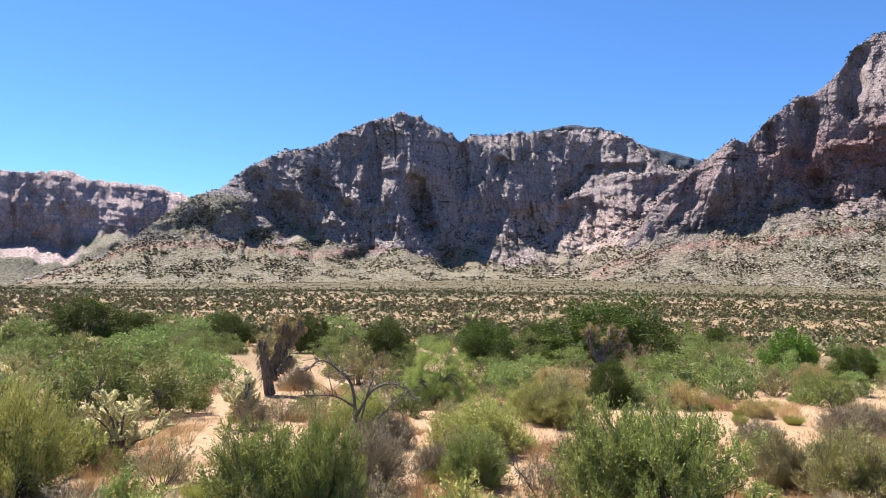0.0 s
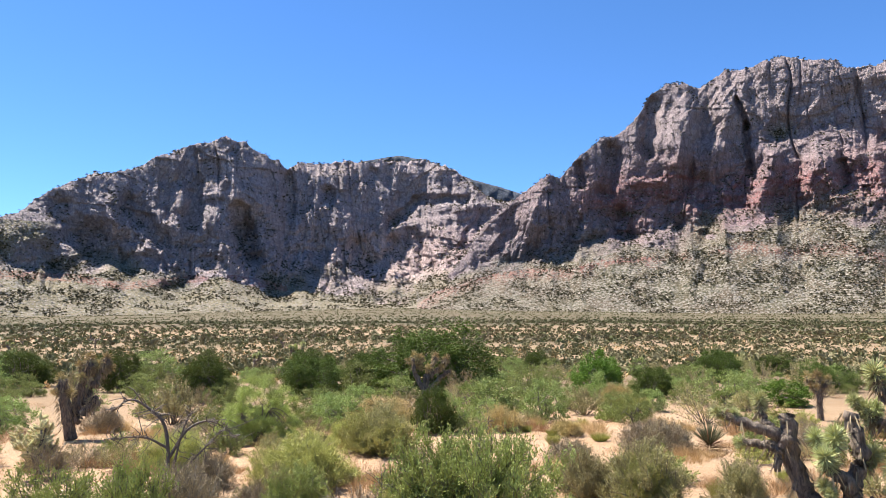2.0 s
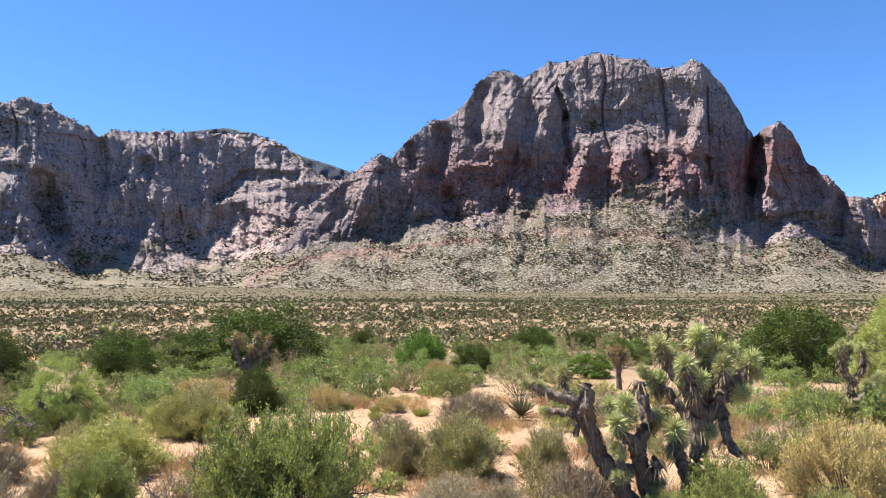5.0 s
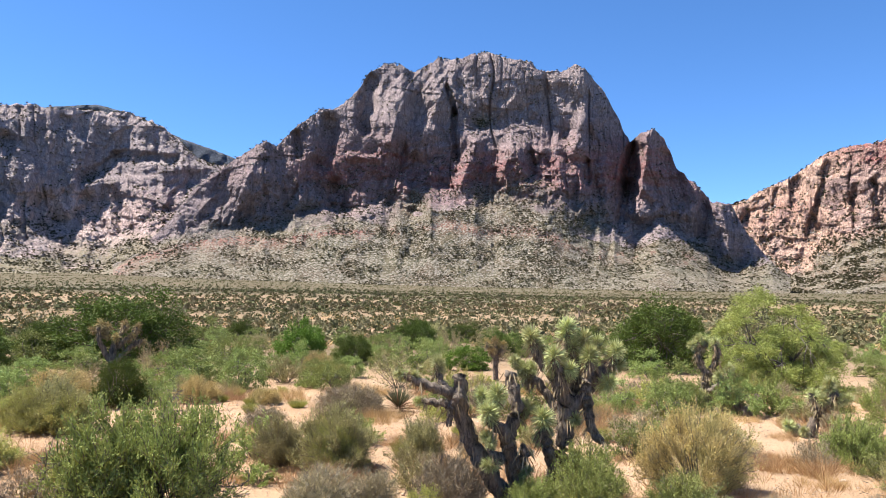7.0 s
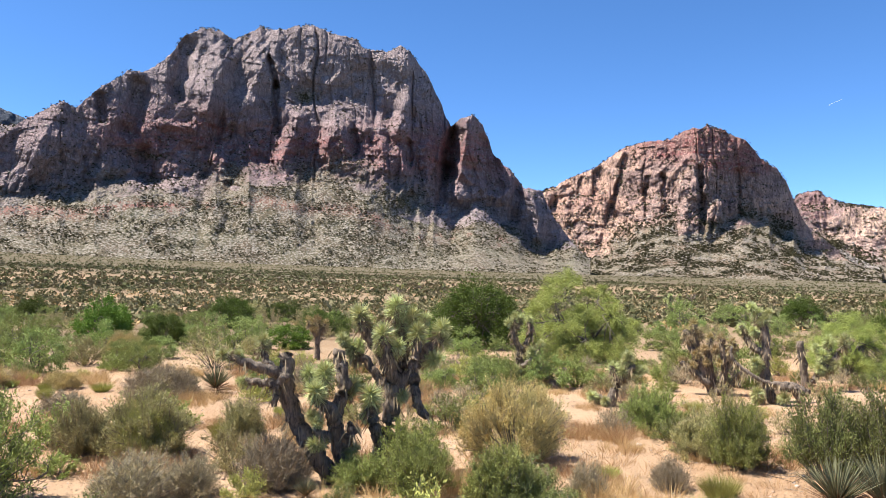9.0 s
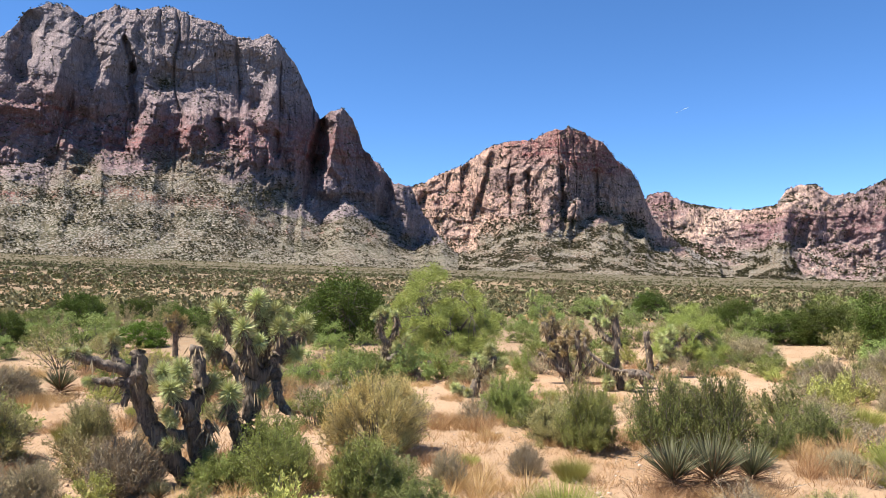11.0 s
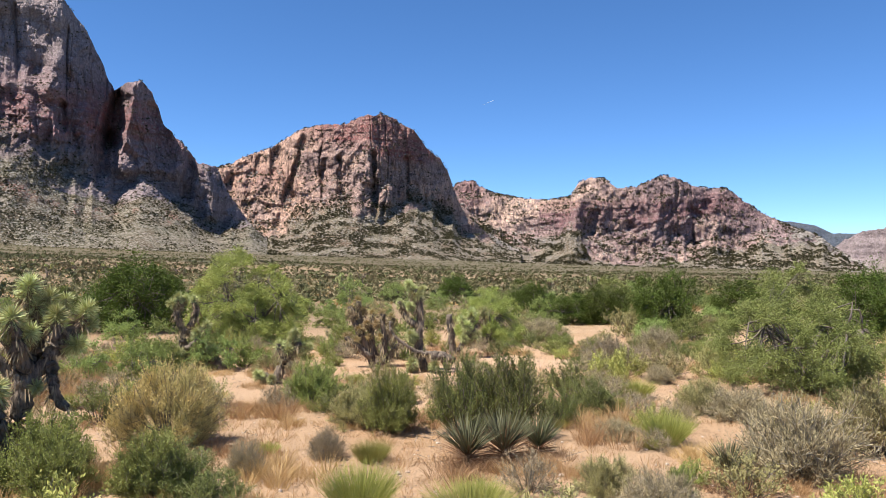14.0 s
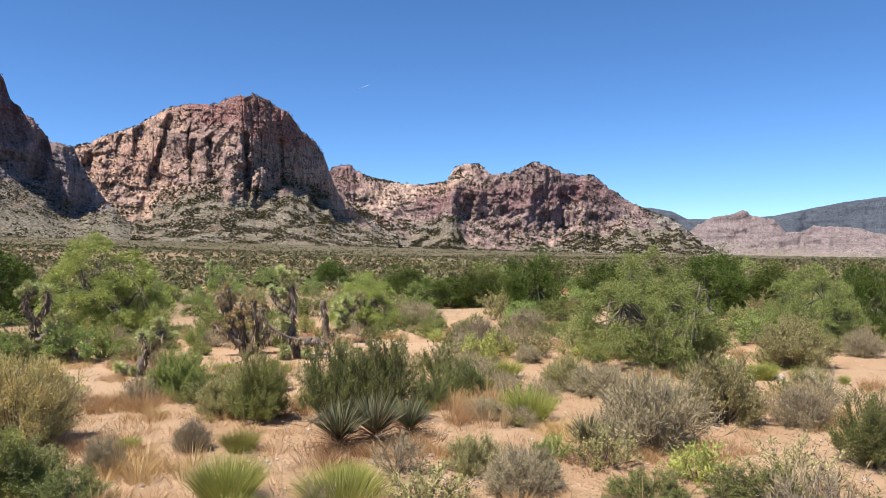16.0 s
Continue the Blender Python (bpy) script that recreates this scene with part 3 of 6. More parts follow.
A_CREST = [(-65.3, 1.3), (-62, 2.51), (-58.6, 4.34), (-55.9, 6.74), (-54.4, 7.95), (-52, 8.94), (-50.6, 10.33), (-47.9, 11.64), (-45.4, 12.21),
    (-43.7, 13.28), (-41.5, 14.27), (-40, 14.59), (-38.8, 15.26), (-37.3, 14.67), (-35.7, 13.94), (-34.2, 13.11), (-33.3, 13.46), (-30.4, 13.6),
    (-28.2, 13.63), (-26, 13.85), (-23.4, 13.78), (-21.3, 13.29), (-19.7, 12.23), (-18.8, 11.04), (-17.6, 10.66), (-16.2, 10.6), (-14.1, 9.28),
    (-10.1, 5.53)]
A_BASE = [(-65.3, 1.19), (-61.9, 2.12), (-58.6, 3.86), (-55.8, 4.32), (-51.8, 4.41), (-48.5, 4.29), (-45.5, 3.83), (-42.5, 4.22), (-39.1, 4.66),
    (-36.4, 4.28), (-33.8, 3.8), (-31.2, 4.14), (-29, 3.3), (-27.2, 2.8), (-25.5, 2.9), (-23.4, 3.78), (-21.8, 4.42), (-19.7, 5.05),
    (-14.2, 5), (-10.1, 4.73)]
B_CREST = [(-33.9, 10.87), (-31.3, 13.05), (-28.2, 13.8), (-25.6, 14.22), (-23.4, 13.87), (-19.7, 12.35), (-17.6, 11.77), (-16, 11.25), (-13.7, 9.67)]
C_CREST = [(-24.1, 2.99), (-22.3, 4.33), (-20.4, 6.44), (-18.7, 9), (-17, 10.34), (-15.8, 11.24), (-13.7, 12.77), (-12.9, 12.31), (-11.2, 13.98),
    (-9.5, 15.23), (-8.2, 15.29), (-6.9, 16.46), (-6, 17.74), (-4.5, 18.73), (-3.6, 18.67), (-2.2, 18.11), (-0.4, 19.12), (0.7, 18.99),
    (2.9, 19.43), (3.8, 19.49), (5.4, 19), (6.9, 18.67), (7.4, 18.16), (9.6, 18.02), (10.5, 18.42), (11.3, 17.93), (12.4, 16.64),
    (13.4, 14.52), (14.4, 12.51), (15, 12.98), (16.1, 13.33), (16.9, 12.66), (17.7, 10.55), (19.4, 8.8), (20.2, 7.82), (21.5, 7.59),
    (22.4, 5.59), (23.3, 4.35), (24.2, 3.12), (25.2, 2.3)]
C_BASE = [(-24.1, 2.87), (-22.3, 4.05), (-19.2, 5.04), (-15.6, 5.57), (-12.3, 5.44), (-9.8, 6.14), (-5.9, 6.2), (-2.8, 6.67), (0.7, 7.12),
    (3.3, 6.45), (6.4, 6.64), (9.4, 5.73), (12, 4.62), (15.7, 4.76), (17.7, 4.5), (20, 3.62), (22.3, 3.16), (24.2, 2.88),
    (25.2, 2.22)]
D_CREST = [(18.1, 5.78), (21.8, 7.63), (23.3, 8.35), (25.4, 9.16), (27.5, 10.57), (29.6, 11.12), (30.8, 11.06), (32.2, 11.8), (33.6, 11.96),
    (35, 11.55), (36.3, 10.74), (37.2, 9.49), (38.3, 8.63), (39, 7.6), (39.4, 6.2), (40.2, 4.59), (41.9, 2.99), (44.6, 1.43)]
D_BASE = [(18.1, 1.85), (23.3, 3.08), (25, 2.31), (27.1, 3.38), (29.1, 4.42), (30.8, 4.31), (32.4, 3.54), (33.9, 3.11), (35.5, 3.91),
    (37.2, 5.24), (38.4, 4.89), (40.2, 3.89), (41.9, 2.76), (44.6, 1.25)]
E_CREST = [(38.4, 5.34), (39.7, 6.86), (40.9, 6.97), (42.2, 6.03), (44, 5.74), (46.2, 5.49), (48.4, 5.75), (49, 6.79), (49.7, 7.09),
    (51, 7), (51.9, 6.26), (53.2, 6.33), (54.9, 7.13), (56, 6.98), (57.5, 6.18), (59.6, 6.05), (60.9, 5.05), (62.1, 4.17),
    (63.7, 3.3), (65.4, 2.64), (66.9, 1.37), (68.5, 0.33)]
E_BASE = [(38.4, 2.33), (40.9, 3.64), (44.4, 1.91), (46.2, 1.25), (48.8, 2.13), (51, 1.25), (53.2, 0.5), (57.5, 0.66), (60, 0.57),
    (61.3, 2.06), (62.5, 2.6), (65.8, 1.72), (68.5, 0.21)]
F_CREST = [(65, 0.55), (66.9, 2.12), (67.7, 2.6), (69.3, 2.98), (70.2, 3.25), (71.2, 2.74), (72.3, 2.51), (73, 1.7), (74, 1.69),
    (74.8, 2.07), (75.8, 1.97), (77.2, 1.91), (78.3, 1.62), (80.1, 1.03), (86, 0.78)]
G_CREST = [(40.1, 4.93), (42.2, 6.16), (44, 5.83), (46.2, 4.75), (57.5, 3.82), (63.8, 3.59), (65.4, 3.27), (66.4, 2.71), (67.7, 2.68),
    (69.6, 2.65), (72.3, 2.83), (74.1, 3.18), (76.8, 3.68), (79.1, 3.93), (81.3, 3.94), (86, 3.2)]
L_CREST = [(-75.4, 6.67), (-69.2, 8.1), (-66.7, 8.64), (-64.7, 8.82), (-62.7, 9.15), (-61.6, 8.71), (-59.8, 8.56), (-56.7, 8.52), (-55.2, 8.1),
    (-52.7, 7.35)]
L_BASE = [(-75, 1.96), (-68.9, 2.64), (-66.4, 3.52), (-64.4, 3.25), (-62, 2.59), (-59.5, 3.69), (-52.6, 5.05)]

# ribs and clefts of the faces
A_SPURS = [(-38.9, 14.8, -37.8, 10.2, 1.55, 40), (-35.5, 7.0, -34.1, 4.2, 1.07, 38), (-39.5, 8.6, -38.0, 5.2, 1.12, 36), (-43.5, 7.9, -44.8, 5.7, 1.01, 25),
    (-47.6, 11.5, -46.5, 8.8, 0.67, 24), (-42.3, 13.1, -41.7, 10.1, 0.73, 24), (-21.8, 13.0, -21.6, 11.3, 1.31, 30)]
A_CLEFTS = [(-49.6, 9.1, -48.0, 7.4, 0.96, 45), (-48.0, 7.4, -45.3, 4.5, 1.18, 45), (-45.2, 9.7, -43.3, 7.6, 0.62, 35), (-40.9, 10.7, -40.9, 8.8, 0.56, 35),
    (-37.8, 9.7, -36.6, 6.4, 0.56, 45), (-34.2, 12.3, -33.9, 9.8, 0.51, 34), (-25.9, 9.2, -24.2, 10.7, 0.39, 24), (-24.2, 10.8, -20.3, 10.8, 0.35, 22),
    (-27.7, 12.8, -27.7, 9.0, 0.53, 18), (-24.6, 8.2, -22.4, 4.3, 0.61, 26), (-25.9, 7.7, -24.2, 3.8, 0.44, 22), (-28.5, 7.2, -26.5, 3.2, 0.7, 28),
    (-31.1, 11.0, -31.8, 6.7, 0.61, 26), (-19.4, 9.5, -20.3, 6.5, 0.61, 20)]
C_SPURS = [(-3.1, 16.5, -4.1, 12.9, 1.06, 45), (-0.3, 16.5, -1.7, 12.6, 1.11, 30), (5.6, 12.4, 6.3, 9.9, 1.0, 38), (2.6, 12.8, 1.3, 9.2, 0.69, 34),
    (-2.2, 9.5, -1.7, 6.3, 1.58, 35), (-13.6, 12.6, -15.3, 9.2, 1.19, 30), (-7.3, 11.8, -5.1, 11.6, 0.37, 14), (15.8, 13.0, 14.9, 7.5, 0.86, 50),
    (20.8, 7.3, 21.3, 4.0, 0.81, 42), (5.2, 11.8, 4.7, 10.1, 0.76, 28), (9.0, 10.9, 9.4, 9.2, 0.71, 30), (7.2, 9.3, 9.3, 7.2, 0.86, 30),
    (10.7, 14.3, 10.2, 12.1, 0.61, 24), (12.5, 10.8, 12.7, 8.3, 0.61, 30)]
C_CLEFTS = [(-5.6, 17.4, -6.2, 14.1, 0.58, 40), (-8.8, 14.3, -9.4, 11.2, 0.58, 35), (-8.4, 8.9, -7.8, 6.8, 0.84, 45), (0.3, 17.0, 0.8, 15.2, 0.24, 35),
    (0.8, 15.2, 0.9, 11.8, 0.21, 35), (2.9, 14.8, 3.4, 14.5, 0.9, 22), (4.3, 10.4, 4.4, 9.8, 0.42, 25), (-10.2, 10.7, -10.1, 8.1, 0.79, 22),
    (-11.4, 13.2, -11.2, 11.7, 0.32, 25), (14.8, 11.9, 14.2, 9.0, 0.56, 70), (14.0, 9.3, 13.7, 6.8, 0.3, 35), (17.3, 11.0, 17.9, 8.4, 0.76, 42),
    (19.7, 8.0, 19.4, 5.5, 0.41, 40), (6.7, 11.8, 6.9, 10.5, 0.33, 32), (11.1, 11.1, 11.2, 9.9, 0.35, 38)]
D_SPURS = [(34.2, 6.1, 34.0, 3.8, 0.53, 26), (31.9, 7.7, 32.0, 3.8, 0.63, 22), (37.0, 8.5, 37.5, 6.2, 0.39, 20)]
D_CLEFTS = [(33.1, 8.9, 33.3, 4.0, 0.22, 32), (30.5, 8.6, 30.8, 6.0, 0.19, 26), (29.4, 8.3, 29.4, 5.5, 0.22, 26), (27.6, 8.7, 26.6, 5.9, 0.24, 32),
    (25.9, 8.9, 25.8, 7.5, 0.36, 30), (27.8, 9.8, 27.7, 9.3, 0.29, 26), (35.6, 8.5, 35.8, 5.5, 0.22, 24), (26.8, 5.2, 26.1, 3.2, 0.53, 24),
    (24.2, 7.4, 22.3, 6.6, 0.24, 18), (23.6, 5.1, 25.3, 4.7, 0.22, 16)]
E_SPURS = [(55.2, 5.2, 54.4, 2.7, 0.63, 22), (59.3, 5.7, 59.0, 3.2, 0.57, 24), (48.8, 3.8, 51.0, 1.0, 0.51, 22), (54.4, 2.7, 54.7, 0.7, 0.51, 18)]
E_CLEFTS = [(50.2, 4.4, 49.9, 3.0, 0.28, 26), (57.4, 4.3, 57.1, 1.3, 0.4, 34), (58.2, 4.9, 60.4, 1.3, 0.34, 20), (61.4, 4.5, 62.2, 3.4, 0.4, 20),
    (52.7, 3.5, 53.6, 1.0, 0.28, 22), (55.8, 3.0, 55.6, 0.9, 0.28, 22)]
L_SPURS = [(-62.6, 8.4, -60.3, 5.4, 1.05, 34)]
L_CLEFTS = [(-64.6, 7.1, -65.1, 3.6, 0.61, 45), (-61.4, 5.4, -59.5, 3.5, 1.14, 40), (-58.6, 7.6, -57.7, 4.8, 0.7, 26), (-65.8, 4.3, -62.3, 2.6, 1.31, 50),
    (-63.6, 7.5, -62.1, 4.5, 0.39, 20)]

apron_spots = []
apron_spots.append(mountain("mountain", "grey-brown craggy sandstone peak above tan talus slopes", A_CREST, A_BASE, 1480, 1660,
    [(-66, 1740), (-55, 1780), (-48, 1840), (-36, 1880), (-33, 1960), (-20, 2020), (-10, 1880)], 100, ROCK_A, 0.052, 44, 190, 0.9, spurs=A_SPURS, clefts=A_CLEFTS, turns=((-66, 60), (-52, 0), (-38, 60), (-33, 130), (-26, 160), (-18, 40), (-10, 0)),
    soil=lambda az, el, p: np.clip((-49.5 - az - 0.9 * (8.0 - el)) / 2 + 4 * (p - 0.45), 0, 1) * (el < 8.2),
    red=lambda az, el, p: 1.0 * (np.abs(el - np.interp(az, *zip(*A_BASE)) - 0.12) < 0.28) * (p > 0.38) * (az < -34) + 0.35 * bump_at(az, -21, 4) * bump_at(el, 7, 2.5),
    pale=lambda az, el, p: 1.5 * bump_at(az, -24.5, 5.0) * bump_at(el, 5.8, 2.2) + 0.35 * bump_at(az, -26, 8) * (el > 12.6)))
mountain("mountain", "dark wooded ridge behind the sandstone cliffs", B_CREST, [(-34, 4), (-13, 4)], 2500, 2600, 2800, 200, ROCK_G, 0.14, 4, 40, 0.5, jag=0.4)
apron_spots.append(mountain("mountain", "towering brown sandstone mountain with sheer upper walls and boulder talus", C_CREST, C_BASE, 1420, 1640,
    [(-25, 1720), (-12, 1800), (0, 1890), (12, 1830), (18, 1740), (26, 1690)], 300, ROCK_C, 0.050, 50, 240, 0.95, calm=0.75, spurs=C_SPURS, clefts=C_CLEFTS, turns=((-25, 60), (-14, 0), (2, 0), (11, 40), (14.5, 150), (16, 120), (26, 330)),
    soil=lambda az, el, p: np.clip(1.6 - np.abs(az + 2.2) / np.clip((9.6 - el) * 0.7, 0.1, 3), 0, 1) * (p > 0.36) * (el < 9.4) + bump_at(az, -7.6, 0.9) * (el < 9.5) * (p > 0.4) + bump_at(az, 3.1, 0.7) * bump_at(el, 14.4, 0.5),
    red=lambda az, el, p: 1.0 * bump_at(el, 10.6 + 2.5 * (p - 0.5), 2.2) * np.clip((az + 14) / 5, 0.2, 1) + 0.7 * bump_at(el, np.interp(az, *zip(*C_BASE)) - 0.55, 0.42) * (p > 0.52) + 1.0 * (np.abs(el - np.interp(az, *zip(*C_BASE)) + 0.3) < 0.17) * (p > 0.41) * (az < -6),
    pale=lambda az, el, p: 0.5 * np.clip((el - 14.0) / 2, 0, 1) + 0.9 * bump_at(az, 7.5, 3) * bump_at(el, 11.9, 0.6)))
apron_spots.append(mountain("mountain", "sunlit cream sandstone mountain with a red rounded cap", D_CREST, D_BASE, 1950, 2230,
    [(18, 2480), (27, 2460), (33, 2380), (36, 2310), (40, 2300), (45, 2290)], 400, ROCK_D, 0.046, 44, 170, 0.9, calm=0.5, spurs=D_SPURS, clefts=D_CLEFTS, turns=((18, 260), (24, 170), (33, 0), (36, 150), (40, 420), (45, 640)),
    red=lambda az, el, p: np.clip((el - (8.9 + 2.2 * (p - 0.5) - 0.15 * (az - 33))) / 0.7, 0, 1) * np.clip((az - 26) / 4, 0.15, 1) + 0.5 * bump_at(az, 25, 3) * bump_at(el, 7, 1.2),
    pale=lambda az, el, p: 1.0 * np.clip((30.5 - az) / 3, 0, 1) * (p > 0.36) + 0.6 * (p > 0.6)))
apron_spots.append(mountain("mountain", "banded cream and purple sandstone range with a pale butte", E_CREST, E_BASE, 2750, 2900,
    [(38, 3080), (50, 3120), (69, 3000)], 500, ROCK_E, 0.055, 26, 110, 0.85, calm=0.4, spurs=E_SPURS, clefts=E_CLEFTS, turns=((38, 150), (49, 0), (54, 60), (58, 200), (69, 500)),
    red=lambda az, el, p: 0.9 * bump_at(el, 4.6 + 1.6 * (p - 0.5) + 0.04 * (az - 50), 0.95) * (az > 46) + 0.6 * bump_at(az, 40.5, 1.6) * (el > 5.0),
    pale=lambda az, el, p: 1.3 * bump_at(az, 47, 4.5) * np.clip((el - 4.2 - 2 * (p - 0.5)) / 0.5, 0, 1) + 1.0 * bump_at(az, 43, 2.4) * bump_at(el, 4.2, 1.3) + 0.8 * bump_at(az, 55, 5) * bump_at(el, 3.3, 0.8) * (p > 0.5)))
mountain("mountain", "low pale sandstone hills far across the valley", F_CREST, [(64, 0.0), (75, 0.1), (87, 0.0)], 3700, 3780, 3950, 600, ROCK_F, 0.06, 6, 70, 0.8, foot=0.1, jag=1.6)
# the mesa's blue-grey is air haze carried by the rock colour
mountain("mountain", "distant mesa on the horizon, coloured blue-grey as by haze", G_CREST, [(40, 1.0), (87, 1.0)], 4250, 4350, 4600, 700, ROCK_G, 0.12, 6, 46, 0.6, jag=0.4, foot=0.2)
mountain("mountain", "folded pale grey sandstone range", L_CREST, L_BASE, 2300, 2420, 2680, 800, ROCK_L, 0.075, 16, 100, 0.9, calm=0.5, spurs=L_SPURS, clefts=L_CLEFTS)

# dark pinyon and juniper trees on the talus and ledges
rng = np.random.RandomState(11)


def dot_shape(rng, leaves, size):
    """A small tuft of kites in a dome, one unit wide and high."""
    d = rng.normal(size=(leaves, 3))
    d[:, 2] = np.abs(d[:, 2])
    d /= np.linalg.norm(d, axis=1, keepdims=True)
    b = d * rng.uniform(0.05, 0.3, (leaves, 1)) * [1, 1, 1.6]
    return blades(b, d + 0.4 * rng.normal(size=(leaves, 3)), rng.uniform(0.25, 0.4, leaves), size, rng, flat=True)


spots = []
for V, T, talus in apron_spots:
    flat_v, w = V.reshape(-1, 3), (talus.reshape(-1) * 1.0 + 0.10)
    clump = fbm(flat_v[:, 0] / 45, flat_v[:, 1] / 45, flat_v[:, 2] / 30, seed=70, octaves=2)
    w = w * np.clip((clump - 0.38) * 4, 0.02, 1) * np.clip(np.abs(np.gradient(V[..., 2], axis=0)), 0, 4).reshape(-1)
    spots.append(flat_v[rng.choice(len(flat_v), 17000, p=w / w.sum())])
spots = np.concatenate(spots)
spots[:, :2] += rng.uniform(-4, 4, (len(spots), 2))
tree_size = rng.uniform(3.4, 8.0, len(spots)) * np.hypot(spots[:, 0], spots[:, 1]) / 1900
woods_v, woods_f = scattered([dot_shape(rng, 4, 0.85) for _ in range(4)], spots, np.stack([tree_size, tree_size * 0.95], 1), rng.uniform(0, 6.3, len(spots)), rng)
tagged(new("pinyon_woods", mesh_of("pinyon_woods", woods_v, woods_f, PINYON)), "dark scattered pinyon and juniper trees on the talus", "trees", kind="stuff")

# a sandy track across the plain
way = smooth_line([(300, 32.1), (235, 33.0), (185, 33.8), (150, 34.7)], 40)
rows = []
for r, a in way:
    for side in (-1, 1):
        x, y = r * math.sin(radians(a)) + side * 1.4, r * math.cos(radians(a)) + side * 2.4
        rows.append((x, y, float(ground_z(np.array(x), np.array(y))) + 0.15))
tagged(new("track", mesh_of("track", rows, [(2 * k, 2 * k + 1, 2 * k + 3, 2 * k + 2) for k in range(39)], STONE)), "pale sandy track across the scrub plain", "track", kind="structure")
# a short vapour trail
bits = [tube([(4300 * math.sin(radians(a)) * math.cos(radians(e)), 4300 * math.cos(radians(a)) * math.cos(radians(e)), 4300 * math.sin(radians(e))) for a, e in ((41.6, 12.75), (42.0, 12.92), (42.5, 13.1))], [0.3, 0.7, 0.5], 6)]
tagged(new("vapour_trail", mesh_of("vapour_trail", *merged(bits), VAPOUR, True)), "short thin white vapour trail in the sky", "vapour trail", kind="structure")

# ---- scrub on the rise and the plain ----


def scatter_ring(count, r0, r1, seed, power=1.0, a0=-74, a1=86):
    g = np.random.RandomState(seed)
    r = r0 * (r1 / r0) ** (g.rand(count) ** power)
    a = np.radians(g.uniform(a0, a1, count))
    x, y = r * np.sin(a), r * np.cos(a)
    return np.stack([x, y, ground_z(x, y)], 1), r, g


def scrub_field(name, label, count, r0, r1, seed, size, leaves, width, material, power=1.0, patchy=0.0):
    p, r, g = scatter_ring(count, r0, r1, seed, power)
    if patchy:
        keep = fbm(p[:, 0] / 25, p[:, 1] / 25, seed=seed) + g.uniform(-0.15, 0.15, len(p)) > patchy
        p, r = p[keep], r[keep]
    s = g.uniform(*size, len(p))
    v, f = scattered([dot_shape(g, leaves, width) for _ in range(6)], p, np.stack([s * g.uniform(0.9, 1.4, len(p)), s * g.uniform(0.7, 1.1, len(p))], 1), g.uniform(0, 6.3, len(p)), g)
    tagged(new(name, mesh_of(name, v, f, material)), label, "shrubs", kind="stuff")


scrub_field("scrub", "grey-green low scrub dotting the orange rise", 4200, 56, 170, 21, (0.7, 1.5), 28, 0.18, SCRUB, 0.9)
scrub_field("scrub", "dark low scrub dotting the orange rise", 2200, 56, 170, 22, (0.7, 1.6), 28, 0.19, GREEN_SCRUB, 0.9)
scrub_field("scrub", "dry straw-coloured tufts between the shrubs", 2200, 50, 260, 23, (0.5, 1.0), 16, 0.14, STRAW, 0.9)
scrub_field("scrub", "grey scrub on the upper rise", 9000, 150, 460, 26, (0.9, 2.0), 14, 0.32, SCRUB, 0.8)
scrub_field("scrub", "dark scrub on the upper rise", 6500, 150, 460, 27, (0.9, 2.2), 14, 0.32, GREEN_SCRUB, 0.8)
scrub_field("scrub", "dark scrub scattered over the far plain", 13000, 330, 1500, 24, (1.3, 2.8), 6, 0.5, GREEN_SCRUB, 0.75)
scrub_field("scrub", "grey scrub scattered over the far plain", 9000, 330, 1450, 25, (1.1, 2.2), 6, 0.5, SCRUB, 0.75)

# ---- plants ----


